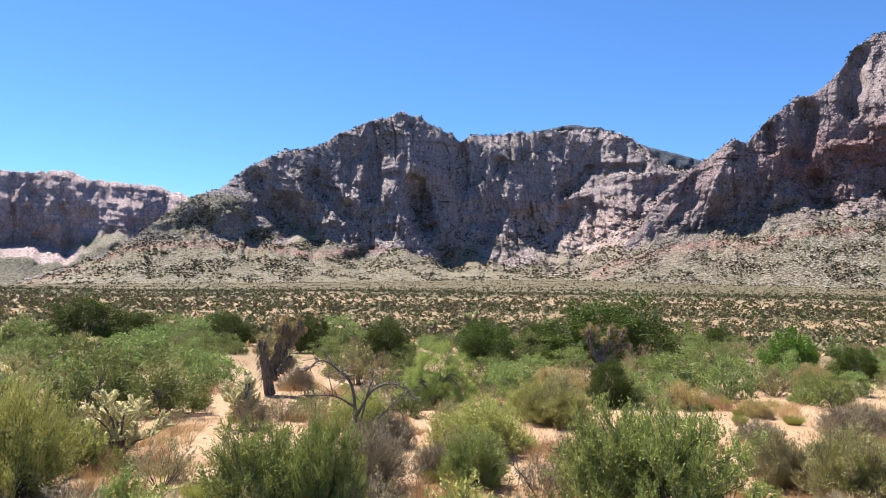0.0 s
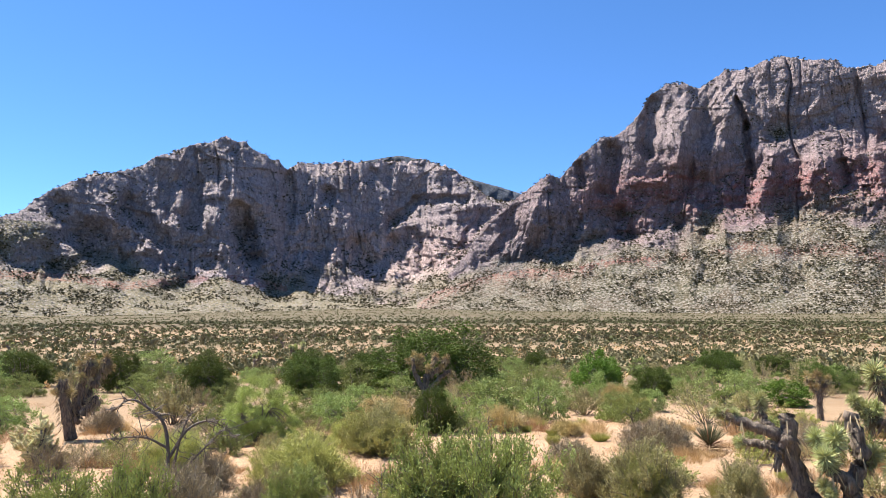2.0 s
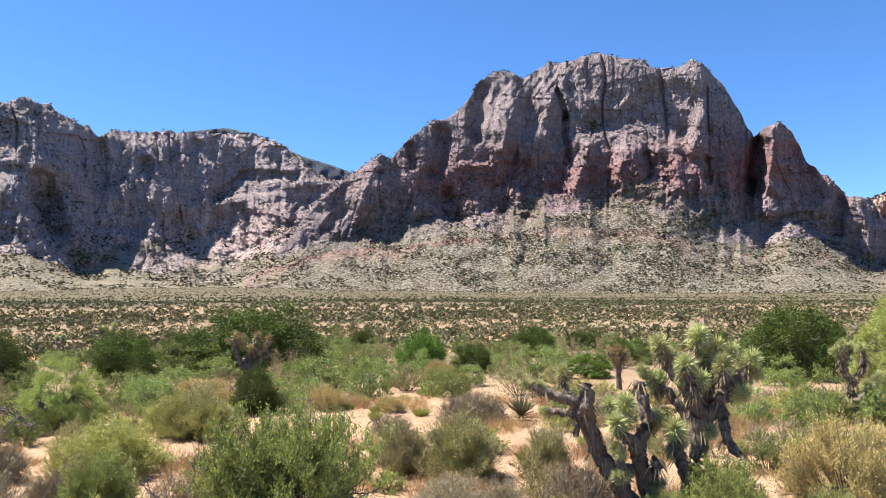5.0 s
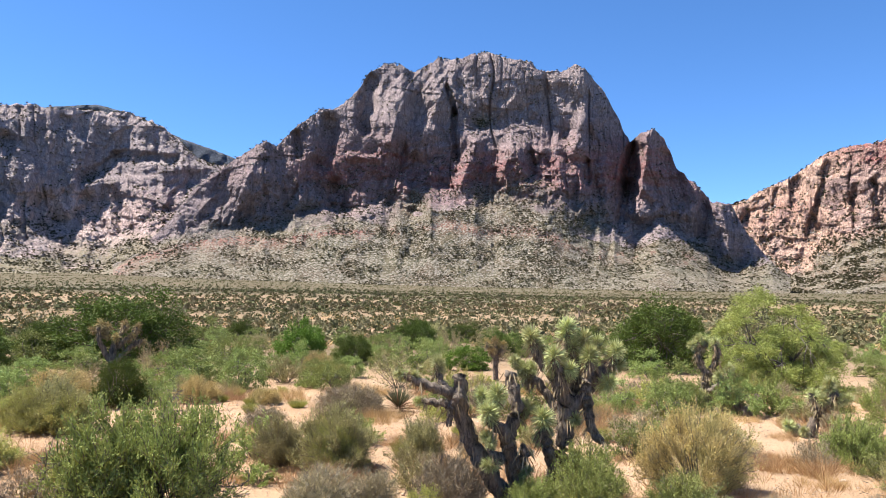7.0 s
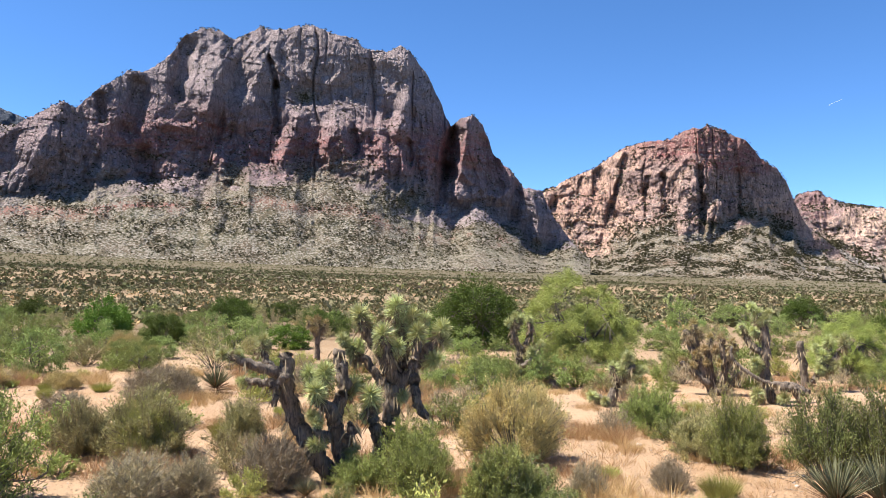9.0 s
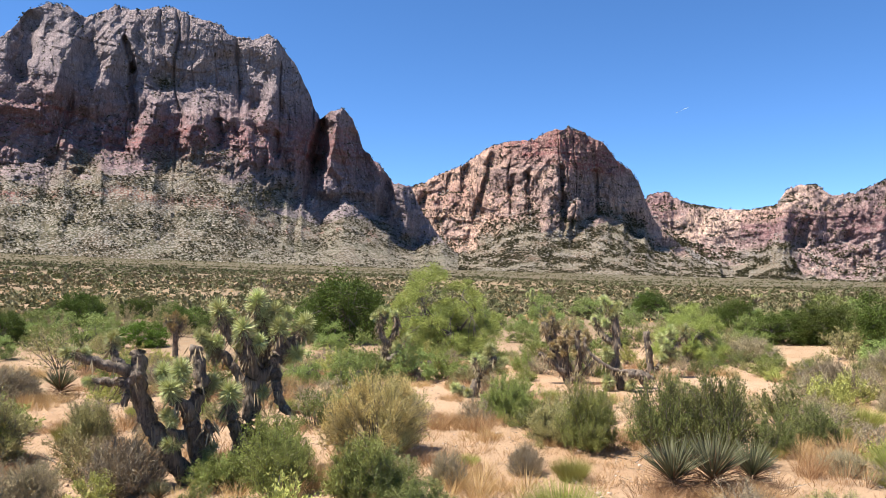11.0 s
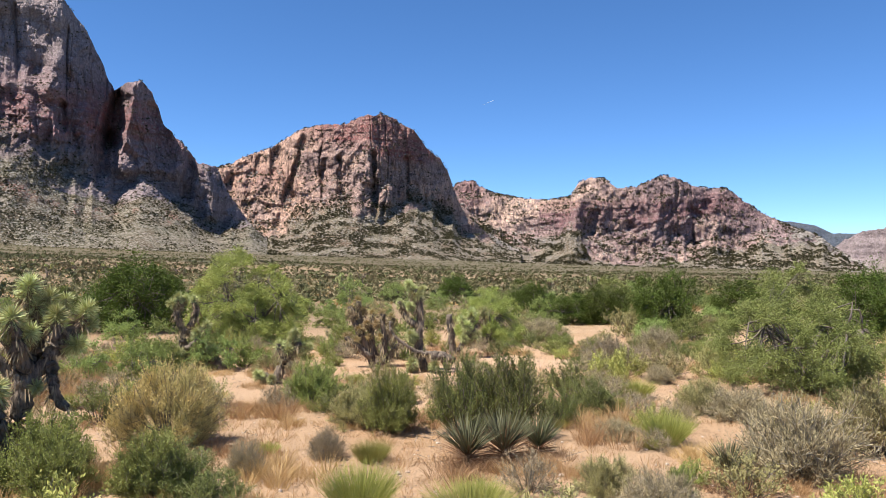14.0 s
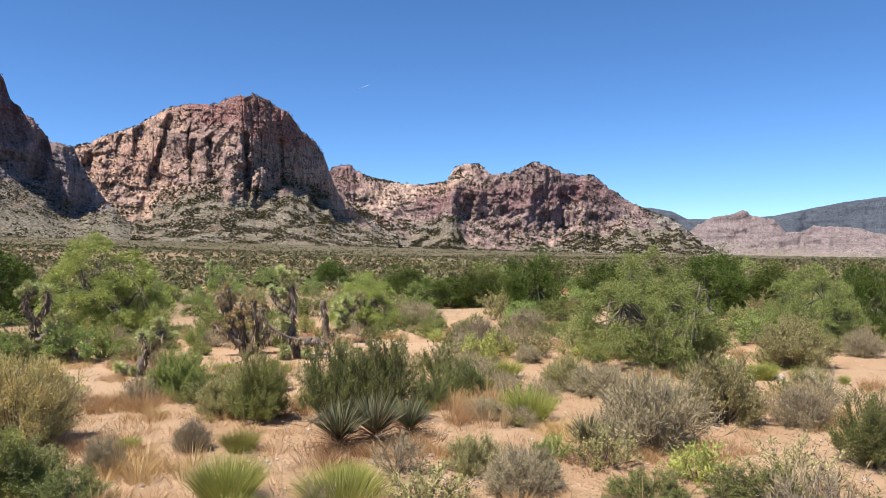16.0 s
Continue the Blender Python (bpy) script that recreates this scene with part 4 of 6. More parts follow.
def bush_parts(seed, width, height, stems, twigs, leaves, leaf, wide, upright=0.4, bare=0.25, lean=0.5, thick=0.012, curl=0.25):
    """Arrays of wood and of leaves of a many-stemmed shrub: arching stems, side twigs, small leaves along them."""
    g = np.random.RandomState(seed)
    woods, lb, lw = [], [], []
    lump = g.uniform(0.74, 1.04, 9)
    for s in range(stems):
        a = 2 * np.pi * (s * 0.618 + g.uniform(-0.1, 0.1))
        th = np.arccos(1 - (s + 0.5) / stems * 0.95)
        reach = lump[int((a % 6.283) / 6.284 * 9)] * g.uniform(0.82, 1.08)
        flat = np.array([np.cos(a), np.sin(a), 0])
        reach = min(reach, 0.92) if th < 0.45 else reach
        tip = (flat * np.sin(th) * width / 2 + [0, 0, height * (0.10 + 0.9 * np.cos(th))]) * reach
        root = flat * g.uniform(0.02, 0.26) * np.sin(th) * width * 0.5
        mid = root + (tip - root) * [lean, lean, 0.62] + g.normal(size=3) * 0.05 * width
        line = smooth_line([root, mid, tip], 4)
        woods.append(tube(line, np.linspace(thick, thick * 0.3, 4), 4))
        woods[-1][0][:, 2] = np.maximum(woods[-1][0][:, 2], -0.02)
        ts = g.uniform(bare, 1.0, twigs)
        at = np.stack([np.interp(ts, np.linspace(0, 1, 4), line[:, k]) for k in range(3)], 1)
        out = (tip - root) / np.linalg.norm(tip - root) + g.normal(size=(twigs, 3)) * 0.65 + [0, 0, upright]
        out /= np.linalg.norm(out, axis=1, keepdims=True)
        span = g.uniform(0.10, 0.24, (twigs, 1)) * (width + height) / 2
        end = at + out * span
        woods.append(blades(at, out, span[:, 0], thick * 0.8, g, flat=True))
        k = g.rand(twigs, leaves, 1)
        lb.append((at[:, None] + (end - at)[:, None] * k + g.normal(size=(twigs, leaves, 3)) * curl * 0.05 * width).reshape(-1, 3))
        lw.append((out[:, None] + g.normal(size=(twigs, leaves, 3)) * 0.7 + [0, 0, upright * 0.5]).reshape(-1, 3))
    lb, lw = np.concatenate(lb), np.concatenate(lw)
    keep = lb[:, 2] > 0.02
    lb, lw = lb[keep], lw[keep]
    return merged(woods), blades(lb, lw, g.uniform(0.7, 1.3, len(lb)) * leaf, wide, g, flat=True)


def crown_parts(seed, width, height, clumps, twigs, leaves, leaf, wide, thick=0.04, droop=0.0, size=0.17, low=0.06):
    """Arrays of wood and of leaves of a tree: forked limbs to many clumps of leafy sprays, with gaps between the clumps."""
    g = np.random.RandomState(seed)
    woods, lb, lw = [], [], []
    lump = g.uniform(0.72, 1.08, 11)
    half, span = width / 2, (width + height) / 2
    forks = []
    for k in range(6):
        a = 6.283 * k / 6 + g.uniform(-0.4, 0.4)
        q = g.uniform(0.2, 0.5)
        forks.append(np.array([np.cos(a) * q * half, np.sin(a) * q * half, height * g.uniform(0.25, 0.5)]))
        woods.append(tube(smooth_line([forks[-1] * [0.1, 0.1, 0], forks[-1] * [0.4, 0.4, 0.6] + g.normal(size=3) * 0.03 * width, forks[-1]], 6), np.linspace(thick, thick * 0.6, 6), 6, 0.15, k))
    for c in range(clumps):
        a = 6.283 * (c * 0.618 + g.uniform(-0.08, 0.08))
        up = (c + 0.5) / clumps
        reach = lump[int((a % 6.283) / 6.284 * 11)] * (g.uniform(0.80, 1.0) if g.rand() > 0.25 else g.uniform(0.35, 0.7))
        flat = math.sqrt(max(0.0, 1 - up ** 2)) * (0.75 + 0.25 * min(1, up * 4))
        mid = np.array([np.cos(a) * flat * half * 0.86, np.sin(a) * flat * half * 0.86, height * (low + (0.90 - low) * up)]) * reach
        mid[2] = max(mid[2], 0.10 * height)
        fork = forks[int(np.argmin([np.linalg.norm(q[:2] - mid[:2]) for q in forks]))]
        woods.append(tube(smooth_line([fork, (fork + mid) / 2 + g.normal(size=3) * 0.04 * width, mid], 5), np.linspace(thick * 0.5, thick * 0.12, 5), 4))
        r = size * span * g.uniform(0.65, 1.25)
        out = mid / np.linalg.norm(mid) * 0.5 + g.normal(size=(twigs, 3)) * [1, 1, 0.75] + [0, 0, 0.15]
        out /= np.linalg.norm(out, axis=1, keepdims=True)
        run = r * g.uniform(0.55, 1.1, (twigs, 1))
        woods.append(blades(np.repeat(mid[None], twigs, 0), out, run[:, 0] * 0.9, thick * 0.14, g, flat=True))
        k = g.rand(twigs, leaves, 1) ** 0.7
        at = mid + out[:, None] * run[:, None] * k - np.array([0, 0, droop]) * (run[:, None] * k) ** 2 / r + g.normal(size=(twigs, leaves, 3)) * 0.10 * r
        lb.append(at.reshape(-1, 3))
        lw.append((out[:, None] + g.normal(size=(twigs, leaves, 3)) * 0.7 - [0, 0, droop]).reshape(-1, 3))
    lb, lw = np.concatenate(lb), np.concatenate(lw)
    keep = lb[:, 2] > 0.04
    lb, lw = lb[keep], lw[keep]
    return merged(woods), blades(lb, lw, g.uniform(0.7, 1.3, len(lb)) * leaf, wide, g, flat=True)


def shrub_kind(name, label, category, wood, foliage, variants, **shape):
    """Prototype shrubs of one kind, each with stems and foliage, kept under the ground's far edge until they are copied."""
    made = []
    for k in range(variants):
        w, l = (crown_parts if "clumps" in shape else bush_parts)(seed=sum(map(ord, name)) + 37 * k, **shape)
        made.append((mesh_of(name + "_branchwork", *w, wood, True), mesh_of(name + "_foliage", *l, foliage)))
    return dict(name=name, label=label, category=category, made=made, width=shape["width"], height=shape["height"], count=0, first={})


def plant(kind, rows, label="", extra=1.0):
    """Sets shrubs of a kind at rows of x, y, width, height."""
    for x, y, w, h in rows:
        k = kind["count"] % len(kind["made"])
        kind["count"] += 1
        turn = (kind["count"] * 137.5) % 360
        m = pose(x, y, float(ground_z(np.array(x), np.array(y))) - 0.03, 0, 0, turn) @ Matrix.Diagonal((w / kind["width"] * extra, w / kind["width"] * extra, h / kind["height"], 1))
        if k in kind["first"]:
            proto = kind["first"][k]
            ob = copy_thing(proto, m @ Matrix.Diagonal((*(1 / c for c in proto.scale), 1)))
        else:
            ob = new(kind["name"])
            part("branchwork", kind["made"][k][0], ob)
            part("foliage", kind["made"][k][1], ob)
            kind["first"][k] = ob
            ob.matrix_basis = m
        tagged(ob, label or kind["label"], kind["category"], kind["name"] + "s of the wash")


mesquite = shrub_kind("mesquite_tree", "dark green mesquite tree with a dense rounded crown", "tree", TWIG, MESQUITE, 3, width=4.0, height=2.8, clumps=64, twigs=24, leaves=20, leaf=0.075, wide=0.042, thick=0.06)
willow = shrub_kind("desert_willow", "feathery yellow-green desert willow tree", "tree", TWIG, WILLOW, 2, width=4.5, height=3.2, clumps=80, twigs=24, leaves=44, leaf=0.085, wide=0.015, thick=0.05, droop=0.5, size=0.13)
acacia = shrub_kind("acacia_tree", "broad feathery green acacia tree with grey inner branches", "tree", TWIG, ACACIA, 2, width=4.7, height=3.1, clumps=96, twigs=22, leaves=46, leaf=0.055, wide=0.016, thick=0.06, droop=0.25, size=0.12)
lime = shrub_kind("lime_bush", "fluffy yellow-green rounded bush", "bush", TWIG, LIME, 3, width=1.6, height=1.1, stems=70, twigs=22, leaves=22, leaf=0.040, wide=0.011, upright=0.7, bare=0.35, thick=0.007)
bright = shrub_kind("bright_green_bush", "vivid green leafy bush in the wash", "bush", TWIG, BRIGHT, 2, width=2.8, height=1.9, clumps=40, twigs=20, leaves=16, leaf=0.085, wide=0.042, thick=0.03)
green = shrub_kind("green_bush", "dense green many-stemmed bush", "bush", TWIG, GREEN, 5, width=1.5, height=1.1, stems=52, twigs=22, leaves=30, leaf=0.036, wide=0.015, upright=0.6, bare=0.25, thick=0.011)
wash = shrub_kind("wash_bush", "leafy green bush in the thicket of the wash", "bush", TWIG, WASH, 4, width=2.0, height=1.3, clumps=30, twigs=16, leaves=14, leaf=0.055, wide=0.028, thick=0.022, size=0.19)
creosote = shrub_kind("creosote_bush", "open grey-green creosote bush with wiry stems", "bush", TWIG, CREOSOTE, 3, width=1.3, height=1.2, stems=46, twigs=20, leaves=24, leaf=0.034, wide=0.013, upright=0.8, bare=0.28, thick=0.010)
golden = shrub_kind("golden_bush", "rounded bush with golden dry tips over grey twigs", "bush", TWIG, GOLD, 3, width=1.6, height=1.0, stems=100, twigs=22, leaves=20, leaf=0.031, wide=0.010, upright=0.6, bare=0.5, thick=0.008)
olive = shrub_kind("olive_bush", "pale olive-green rounded desert bush", "bush", TWIG, OLIVE, 4, width=1.2, height=0.85, stems=64, twigs=24, leaves=20, leaf=0.034, wide=0.010, upright=0.8, bare=0.3, thick=0.008)
green_low = shrub_kind("low_green_bush", "small leafy green desert bush", "bush", TWIG, GREEN, 3, width=1.2, height=0.8, stems=30, twigs=12, leaves=9, leaf=0.06, wide=0.026, upright=0.6, bare=0.25, thick=0.008)
creosote_low = shrub_kind("sparse_bush", "sparse grey-green wiry bush", "bush", TWIG, CREOSOTE, 3, width=1.2, height=0.8, stems=30, twigs=12, leaves=8, leaf=0.055, wide=0.02, upright=0.8, bare=0.3, thick=0.008)
golden_low = shrub_kind("yellow_bush", "yellowish dry bush in the thicket", "bush", TWIG, PALE_GOLD, 3, width=1.6, height=1.0, stems=28, twigs=10, leaves=7, leaf=0.065, wide=0.022, upright=0.9, bare=0.4, thick=0.009)
olive_low = shrub_kind("sage_bush", "pale olive bush in the thicket", "bush", TWIG, OLIVE, 3, width=1.4, height=0.9, stems=28, twigs=10, leaves=10, leaf=0.06, wide=0.024, upright=0.8, bare=0.3, thick=0.009)
lime_low = shrub_kind("small_lime_bush", "small fluffy yellow-green bush", "bush", TWIG, LIME, 3, width=1.2, height=0.8, stems=30, twigs=12, leaves=8, leaf=0.06, wide=0.022, upright=0.7, bare=0.35, thick=0.007)
grey_low = shrub_kind("small_grey_shrub", "small dry grey twiggy shrub", "shrub", DEAD, GREY, 3, width=1.2, height=0.7, stems=34, twigs=12, leaves=6, leaf=0.065, wide=0.010, upright=0.5, bare=0.3, thick=0.007)
grey = shrub_kind("grey_shrub", "dry grey twiggy shrub, nearly leafless", "shrub", DEAD, GREY, 4, width=1.2, height=0.7, stems=90, twigs=26, leaves=9, leaf=0.055, wide=0.006, upright=0.5, bare=0.2, thick=0.008)

plant(mesquite, [(-45.49, 25.1, 6.52, 3.48), (-53.77, 33.54, 4.34, 2.65), (-41.82, 33.02, 4.66, 2.51), (-32.56, 31.68, 3.11, 2.59), (-23.62, 28.49, 3.66, 2.59), (-20.4, 32.24, 3.78, 2.27),
    (-19.63, 36.26, 3.14, 2.26), (-14.9, 35.38, 7.2, 4.05), (9.58, 33.44, 5.32, 3.41), (-4.41, 36.63, 2.68, 1.64), (-25.86, 48.75, 3.8, 2.32), (25.74, 17.81, 3.59, 2.92),
    (28.4, 25.1, 3.77, 1.74), (28.53, 28.3, 3.08, 2.46), (32.22, 12.59, 3.97, 3.12), (26.55, 5.64, 2.49, 2.7), (29.54, 23.79, 3.48, 2.18), (11.7, 36.13, 2.62, 2.77),
    (36.04, 19.63, 5.02, 2.51), (33.84, 10.73, 3.26, 2.58)])
plant(willow, [(-12.8, 17.34, 2.69, 1.99), (11.72, 26.21, 5.49, 3.62), (18.49, 20.5, 3.17, 2.22)])
plant(acacia, [(16.77, 7.94, 4.68, 3.09), (23.28, 6.25, 3.68, 2.67)])
plant(lime, [(-8.49, 16.53, 1.83, 0.85), (-11.28, 5.25, 1.77, 1.63), (-8.02, 12.42, 2.12, 1.06), (-9.91, 17.42, 1.37, 0.76), (-11.59, 12.84, 1.44, 0.91), (-8.86, 12.48, 1.04, 0.69),
    (-1.78, 12.62, 1.17, 0.93), (-9.19, 16.88, 1.62, 1.03)])
plant(mesquite, [(-8.9, 20.7, 1.7, 1.5)], "dark green leafy bush at the foot of a Joshua tree")
plant(bright, [(-7.04, 36.59, 2.99, 2.42), (1.17, 33.32, 2.55, 1.15), (-8.6, 49.48, 2.3, 1.53)])
plant(green, [(-8.18, 6.85, 1.59, 1.19), (-7.3, 7.22, 1.23, 1.46), (-6.64, 9.89, 1.17, 0.94), (-4.49, 10.14, 1.78, 1.53), (-3.58, 10.15, 1.65, 1.56), (1.96, 10.25, 1.2, 0.88),
    (1.23, 10.17, 0.94, 0.55), (2.75, 8.78, 1.05, 0.84), (1.9, 9.58, 0.96, 0.82), (7.16, 12.96, 1.27, 0.93), (6.9, 9.96, 1.02, 1.04)])
plant(creosote, [(7.3, 3.48, 1.05, 0.43), (8, 2.57, 1.28, 0.51), (2.94, 8.64, 1.13, 0.77), (3.23, 8.05, 0.94, 0.47), (7.84, 9.27, 1.21, 1.4), (8.39, 8.66, 1.39, 1.52),
    (10.8, 9.02, 1.19, 0.75), (10.6, 2.13, 1.07, 1.03), (7.19, 4.75, 0.46, 0.56), (9.6, 8.78, 0.9, 0.7), (-11.74, 5.51, 1.16, 1.07), (-14.63, 6.7, 1.33, 1.09)])
plant(golden, [(3.75, 11.12, 1.66, 1.24), (-7.12, 21.77, 1.49, 0.79), (-5.07, 21.4, 1.01, 0.5), (-10.83, 21.06, 2.43, 0.99), (-5.12, 30.87, 1.43, 0.96)])
plant(olive, [(-2.74, 12.88, 1.16, 0.86), (-1.78, 12.62, 1.46, 1.09), (-0.39, 13.36, 0.87, 0.74), (-8.81, 16.89, 1.75, 1.17), (6.77, 10.73, 1.12, 0.8), (18.5, 5.44, 1.99, 1.21),
    (7.04, 5.65, 0.76, 0.48), (12.59, 7.89, 1.02, 0.68), (11.8, 4.44, 1.44, 1.08), (8.72, 12.26, 0.81, 0.58)])
plant(grey, [(-2.4, 18.86, 1.75, 0.8), (-3.96, 16.76, 1.25, 0.55), (0.13, 10.45, 1.12, 0.76), (-1.69, 10.15, 1.18, 0.63), (-0.95, 10.3, 0.79, 0.55), (-7.73, 8.62, 1.56, 1.04),
    (-2.34, 19.06, 1.76, 0.81), (-9.71, 11.73, 1.03, 0.69), (-7.38, 9.86, 0.74, 0.56), (-18.45, 17.5, 1.16, 0.77), (9.72, 4.67, 1.65, 1.11), (4.08, 9.2, 0.58, 0.48),
    (6.77, 4.77, 0.95, 0.54), (5.34, 9.27, 0.62, 0.45), (15.8, 12.65, 1.55, 0.96), (20.85, 14.75, 1.47, 0.82), (15.17, 10.61, 0.74, 0.45), (20.68, 19.7, 2.41, 0.87),
    (12.34, 3.42, 1.07, 0.68), (21.83, 4.62, 1.11, 0.72), (12.51, 7.09, 1.32, 0.6), (19.39, 21.18, 1.32, 0.55), (9.55, 7.47, 0.74, 0.39), (15.35, 31.94, 1.36, 0.81)])
plant(wash, [(-40.39, 18.97, 3.73, 2.37), (-28.52, 14.22, 2.9, 1.81), (-17.74, 9.79, 2.9, 1.91), (-16.64, 11.2, 2.72, 1.79), (-28.36, 18.19, 4.35, 2.17), (-20.45, 21.83, 2.5, 1.48),
    (-24.6, 22.39, 1.77, 1.01), (-17.1, 21.52, 1.88, 1.04), (-13.56, 22.4, 2.19, 1.19), (-30.93, 22.72, 2.62, 1.46), (-13.81, 24.9, 1.95, 1.19), (-8.62, 21.24, 1.93, 1.26),
    (-9.11, 25.98, 3.16, 1.79), (-6.62, 24.76, 2.25, 1.76), (-1.07, 32.39, 2.85, 1.54), (8.27, 29.84, 2.25, 1.23), (5.37, 17.99, 1.65, 1.22), (-3.68, 25.13, 1.85, 1.26),
    (-2.61, 33.27, 1.79, 1.02), (-18.99, 34.64, 3.32, 1.81), (-15.41, 31.62, 2.42, 1.48), (6.29, 19.26, 1.17, 1.01), (17.39, 8.38, 1.4, 1.03), (18.8, 17.08, 1.17, 0.88)])
plant(wash, [(18.12, 15.23, 1.09, 0.72)])

# the thicket of the wash, and low shrubs between the sandy clearings
CLEARINGS = [(-4.2, 18.5, 3.0), (-2.5, 21.5, 2.4), (1.5, 12.6, 0.9), (5.0, 11.0, 1.2), (6.0, 8.9, 1.5), (4.8, 7.6, 1.2), (14.0, 9.5, 1.2), (17.5, 7.6, 1.6), (11.0, 4.2, 1.5), (19.0, 4.0, 3.0), (-9.5, 8.6, 1.3), (-11.6, 9.6, 1.4), (-9.2, 13.6, 1.0), (-7.6, 15.2, 0.9), (0.0, 16.5, 1.0),
    (6.4, 16.9, 0.9), (7.9, 15.8, 0.7), (11.2, 16.6, 0.9), (11.7, 15.4, 0.8), (14.6, 17.4, 0.8), (-9.5, 21.3, 1.2), (-18.0, 15.8, 1.5), (-16.3, 14.0, 1.0), (-8.6, 19.2, 1.5)]
taken = [(o.matrix_basis.translation.x, o.matrix_basis.translation.y, 0.45 * o.scale.x * 1.5) for o in scene.objects if o.parent is None and o.get("category") in ("tree", "bush", "shrub")]


def thicket(kinds, count, r0, r1, seed, size, gap, near_clear=True):
    g = np.random.RandomState(seed)
    placed = 0
    for _ in range(count * 12):
        if placed >= count:
            break
        r, a = math.sqrt(g.uniform(r0 * r0, r1 * r1)), radians(g.uniform(-73, 84))
        x, y = r * math.sin(a), r * math.cos(a)
        w = g.uniform(*size)
        if any((x - cx) ** 2 + (y - cy) ** 2 < (cr + w * 0.45) ** 2 for cx, cy, cr in CLEARINGS) or any((x - px) ** 2 + (y - py) ** 2 < (gap * (pr + w * 0.5)) ** 2 for px, py, pr in taken):
            continue
        taken.append((x, y, w * 0.45))
        kind = kinds[g.randint(len(kinds))]
        plant(kind, [(x, y, w, w * g.uniform(0.48, 0.7))])
        placed += 1


thicket([wash, wash, wash, wash, wash, golden_low, olive_low], 430, 18, 62, 91, (1.0, 2.4), 0.52)
thicket([mesquite, wash], 26, 42, 66, 92, (2.6, 4.4), 0.6)
thicket([olive_low, golden_low, grey_low, grey_low, lime_low, green_low, creosote_low], 330, 7.5, 26, 93, (0.5, 1.35), 0.62)



def grass_clump(name, seed, width, height, count, blade_w, bend):
    """A dome of fine blades from one root, unit as given."""
    g = np.random.RandomState(seed)
    a, q = g.uniform(0, 6.283, count), np.sqrt(g.rand(count))
    base = np.stack([np.cos(a) * q * width * 0.22, np.sin(a) * q * width * 0.22, np.full(count, -0.02)], 1)
    way = np.stack([np.cos(a) * q * 0.75, np.sin(a) * q * 0.75, np.full(count, 1.0)], 1) + g.normal(size=(count, 3)) * 0.12
    return blades(base, way, height * g.uniform(0.7, 1.15, count), blade_w, g, bend=bend)


def straw_patch(seed):
    """A loose ragged patch of dry grass of several small tussocks."""
    g = np.random.RandomState(seed)
    bits = []
    for k in range(14):
        v, f = grass_clump("", seed * 31 + k, 0.30, g.uniform(0.22, 0.5), 52, 0.0044, 0.25)
        a, q = g.uniform(0, 6.283), math.sqrt(g.rand()) * 0.55
        bits.append((v + [math.cos(a) * q, math.sin(a) * q, 0], f))
    return merged(bits)


grass_meshes = [mesh_of("grass_blades", *grass_clump("grass", 40 + k, 1.0, 0.62, 2000, 0.0040, 0.12), GRASS) for k in range(3)]
straw_meshes = [mesh_of("straw_blades", *straw_patch(50 + k), STRAW) for k in range(3)]


def tufts(name, meshes, rows, width, height, label, category):
    for k, (x, y, w, h) in enumerate(rows):
        ob = new(name, meshes[k % len(meshes)])
        ob.matrix_basis = pose(x, y, float(ground_z(np.array(x), np.array(y))) - 0.01, 0, 0, 77 * k) @ Matrix.Diagonal((w / width, w / width, h / height, 1))
        tagged(ob, label, category, name + "s on the sand")


tufts("grass_clump", grass_meshes, [(-5.01, 19.45, 0.43, 0.34), (-0.7, 13.65, 0.52, 0.42), (1.51, 20.84, 0.64, 0.35), (-3.99, 20.6, 0.56, 0.29), (-4.33, 27.98, 1.51, 0.86), (4.42, 6.93, 0.89, 0.6),
    (5.15, 5.89, 1.05, 0.48), (5.73, 8.7, 0.58, 0.36), (12.97, 9.73, 0.93, 0.47), (16.42, 5.38, 0.69, 0.45), (15.45, 4.21, 0.71, 0.61), (16.74, 3.88, 0.26, 0.24),
    (9.97, 6.87, 0.88, 0.57), (19.96, 5.47, 0.63, 0.4), (12.54, 11.17, 0.77, 0.32), (16.37, 12.91, 0.8, 0.48)], 1.0, 0.6,
    "dome of fine yellow-green bunch grass", "grass")
tufts("dry_grass_clump", straw_meshes, [(3.84, 14.82, 1.28, 0.58), (4.07, 18.43, 1.29, 0.86), (-1.43, 17.67, 0.81, 0.67), (-2.09, 18.21, 0.98, 0.7), (5.82, 12.66, 0.96, 0.48), (5.77, 11.48, 0.78, 0.39),
    (-0.26, 12.73, 0.58, 0.48), (-10.97, 7.48, 0.8, 0.5), (-11.96, 12.5, 1.44, 0.65), (-11.02, 13.35, 0.92, 0.65), (-11.53, 6.64, 0.7, 0.4), (-7.26, 13.08, 0.91, 0.45),
    (-13.63, 12.69, 0.84, 0.56), (-6.95, 23.44, 1.3, 0.65), (-6.82, 8.94, 1.01, 0.51), (6.37, 7.39, 0.82, 0.34), (6.95, 7.03, 0.83, 0.38), (9.14, 5.7, 0.74, 0.29),
    (10.04, 3.77, 0.9, 0.33), (9.27, 4.21, 0.78, 0.31), (6.23, 12.59, 1.4, 0.49), (19.03, 6.53, 0.92, 0.61), (16.88, 8.97, 1.02, 0.58), (12.15, 2.82, 0.95, 0.38)], 1.2, 0.5,
    "patch of orange-tan dry grass", "grass")

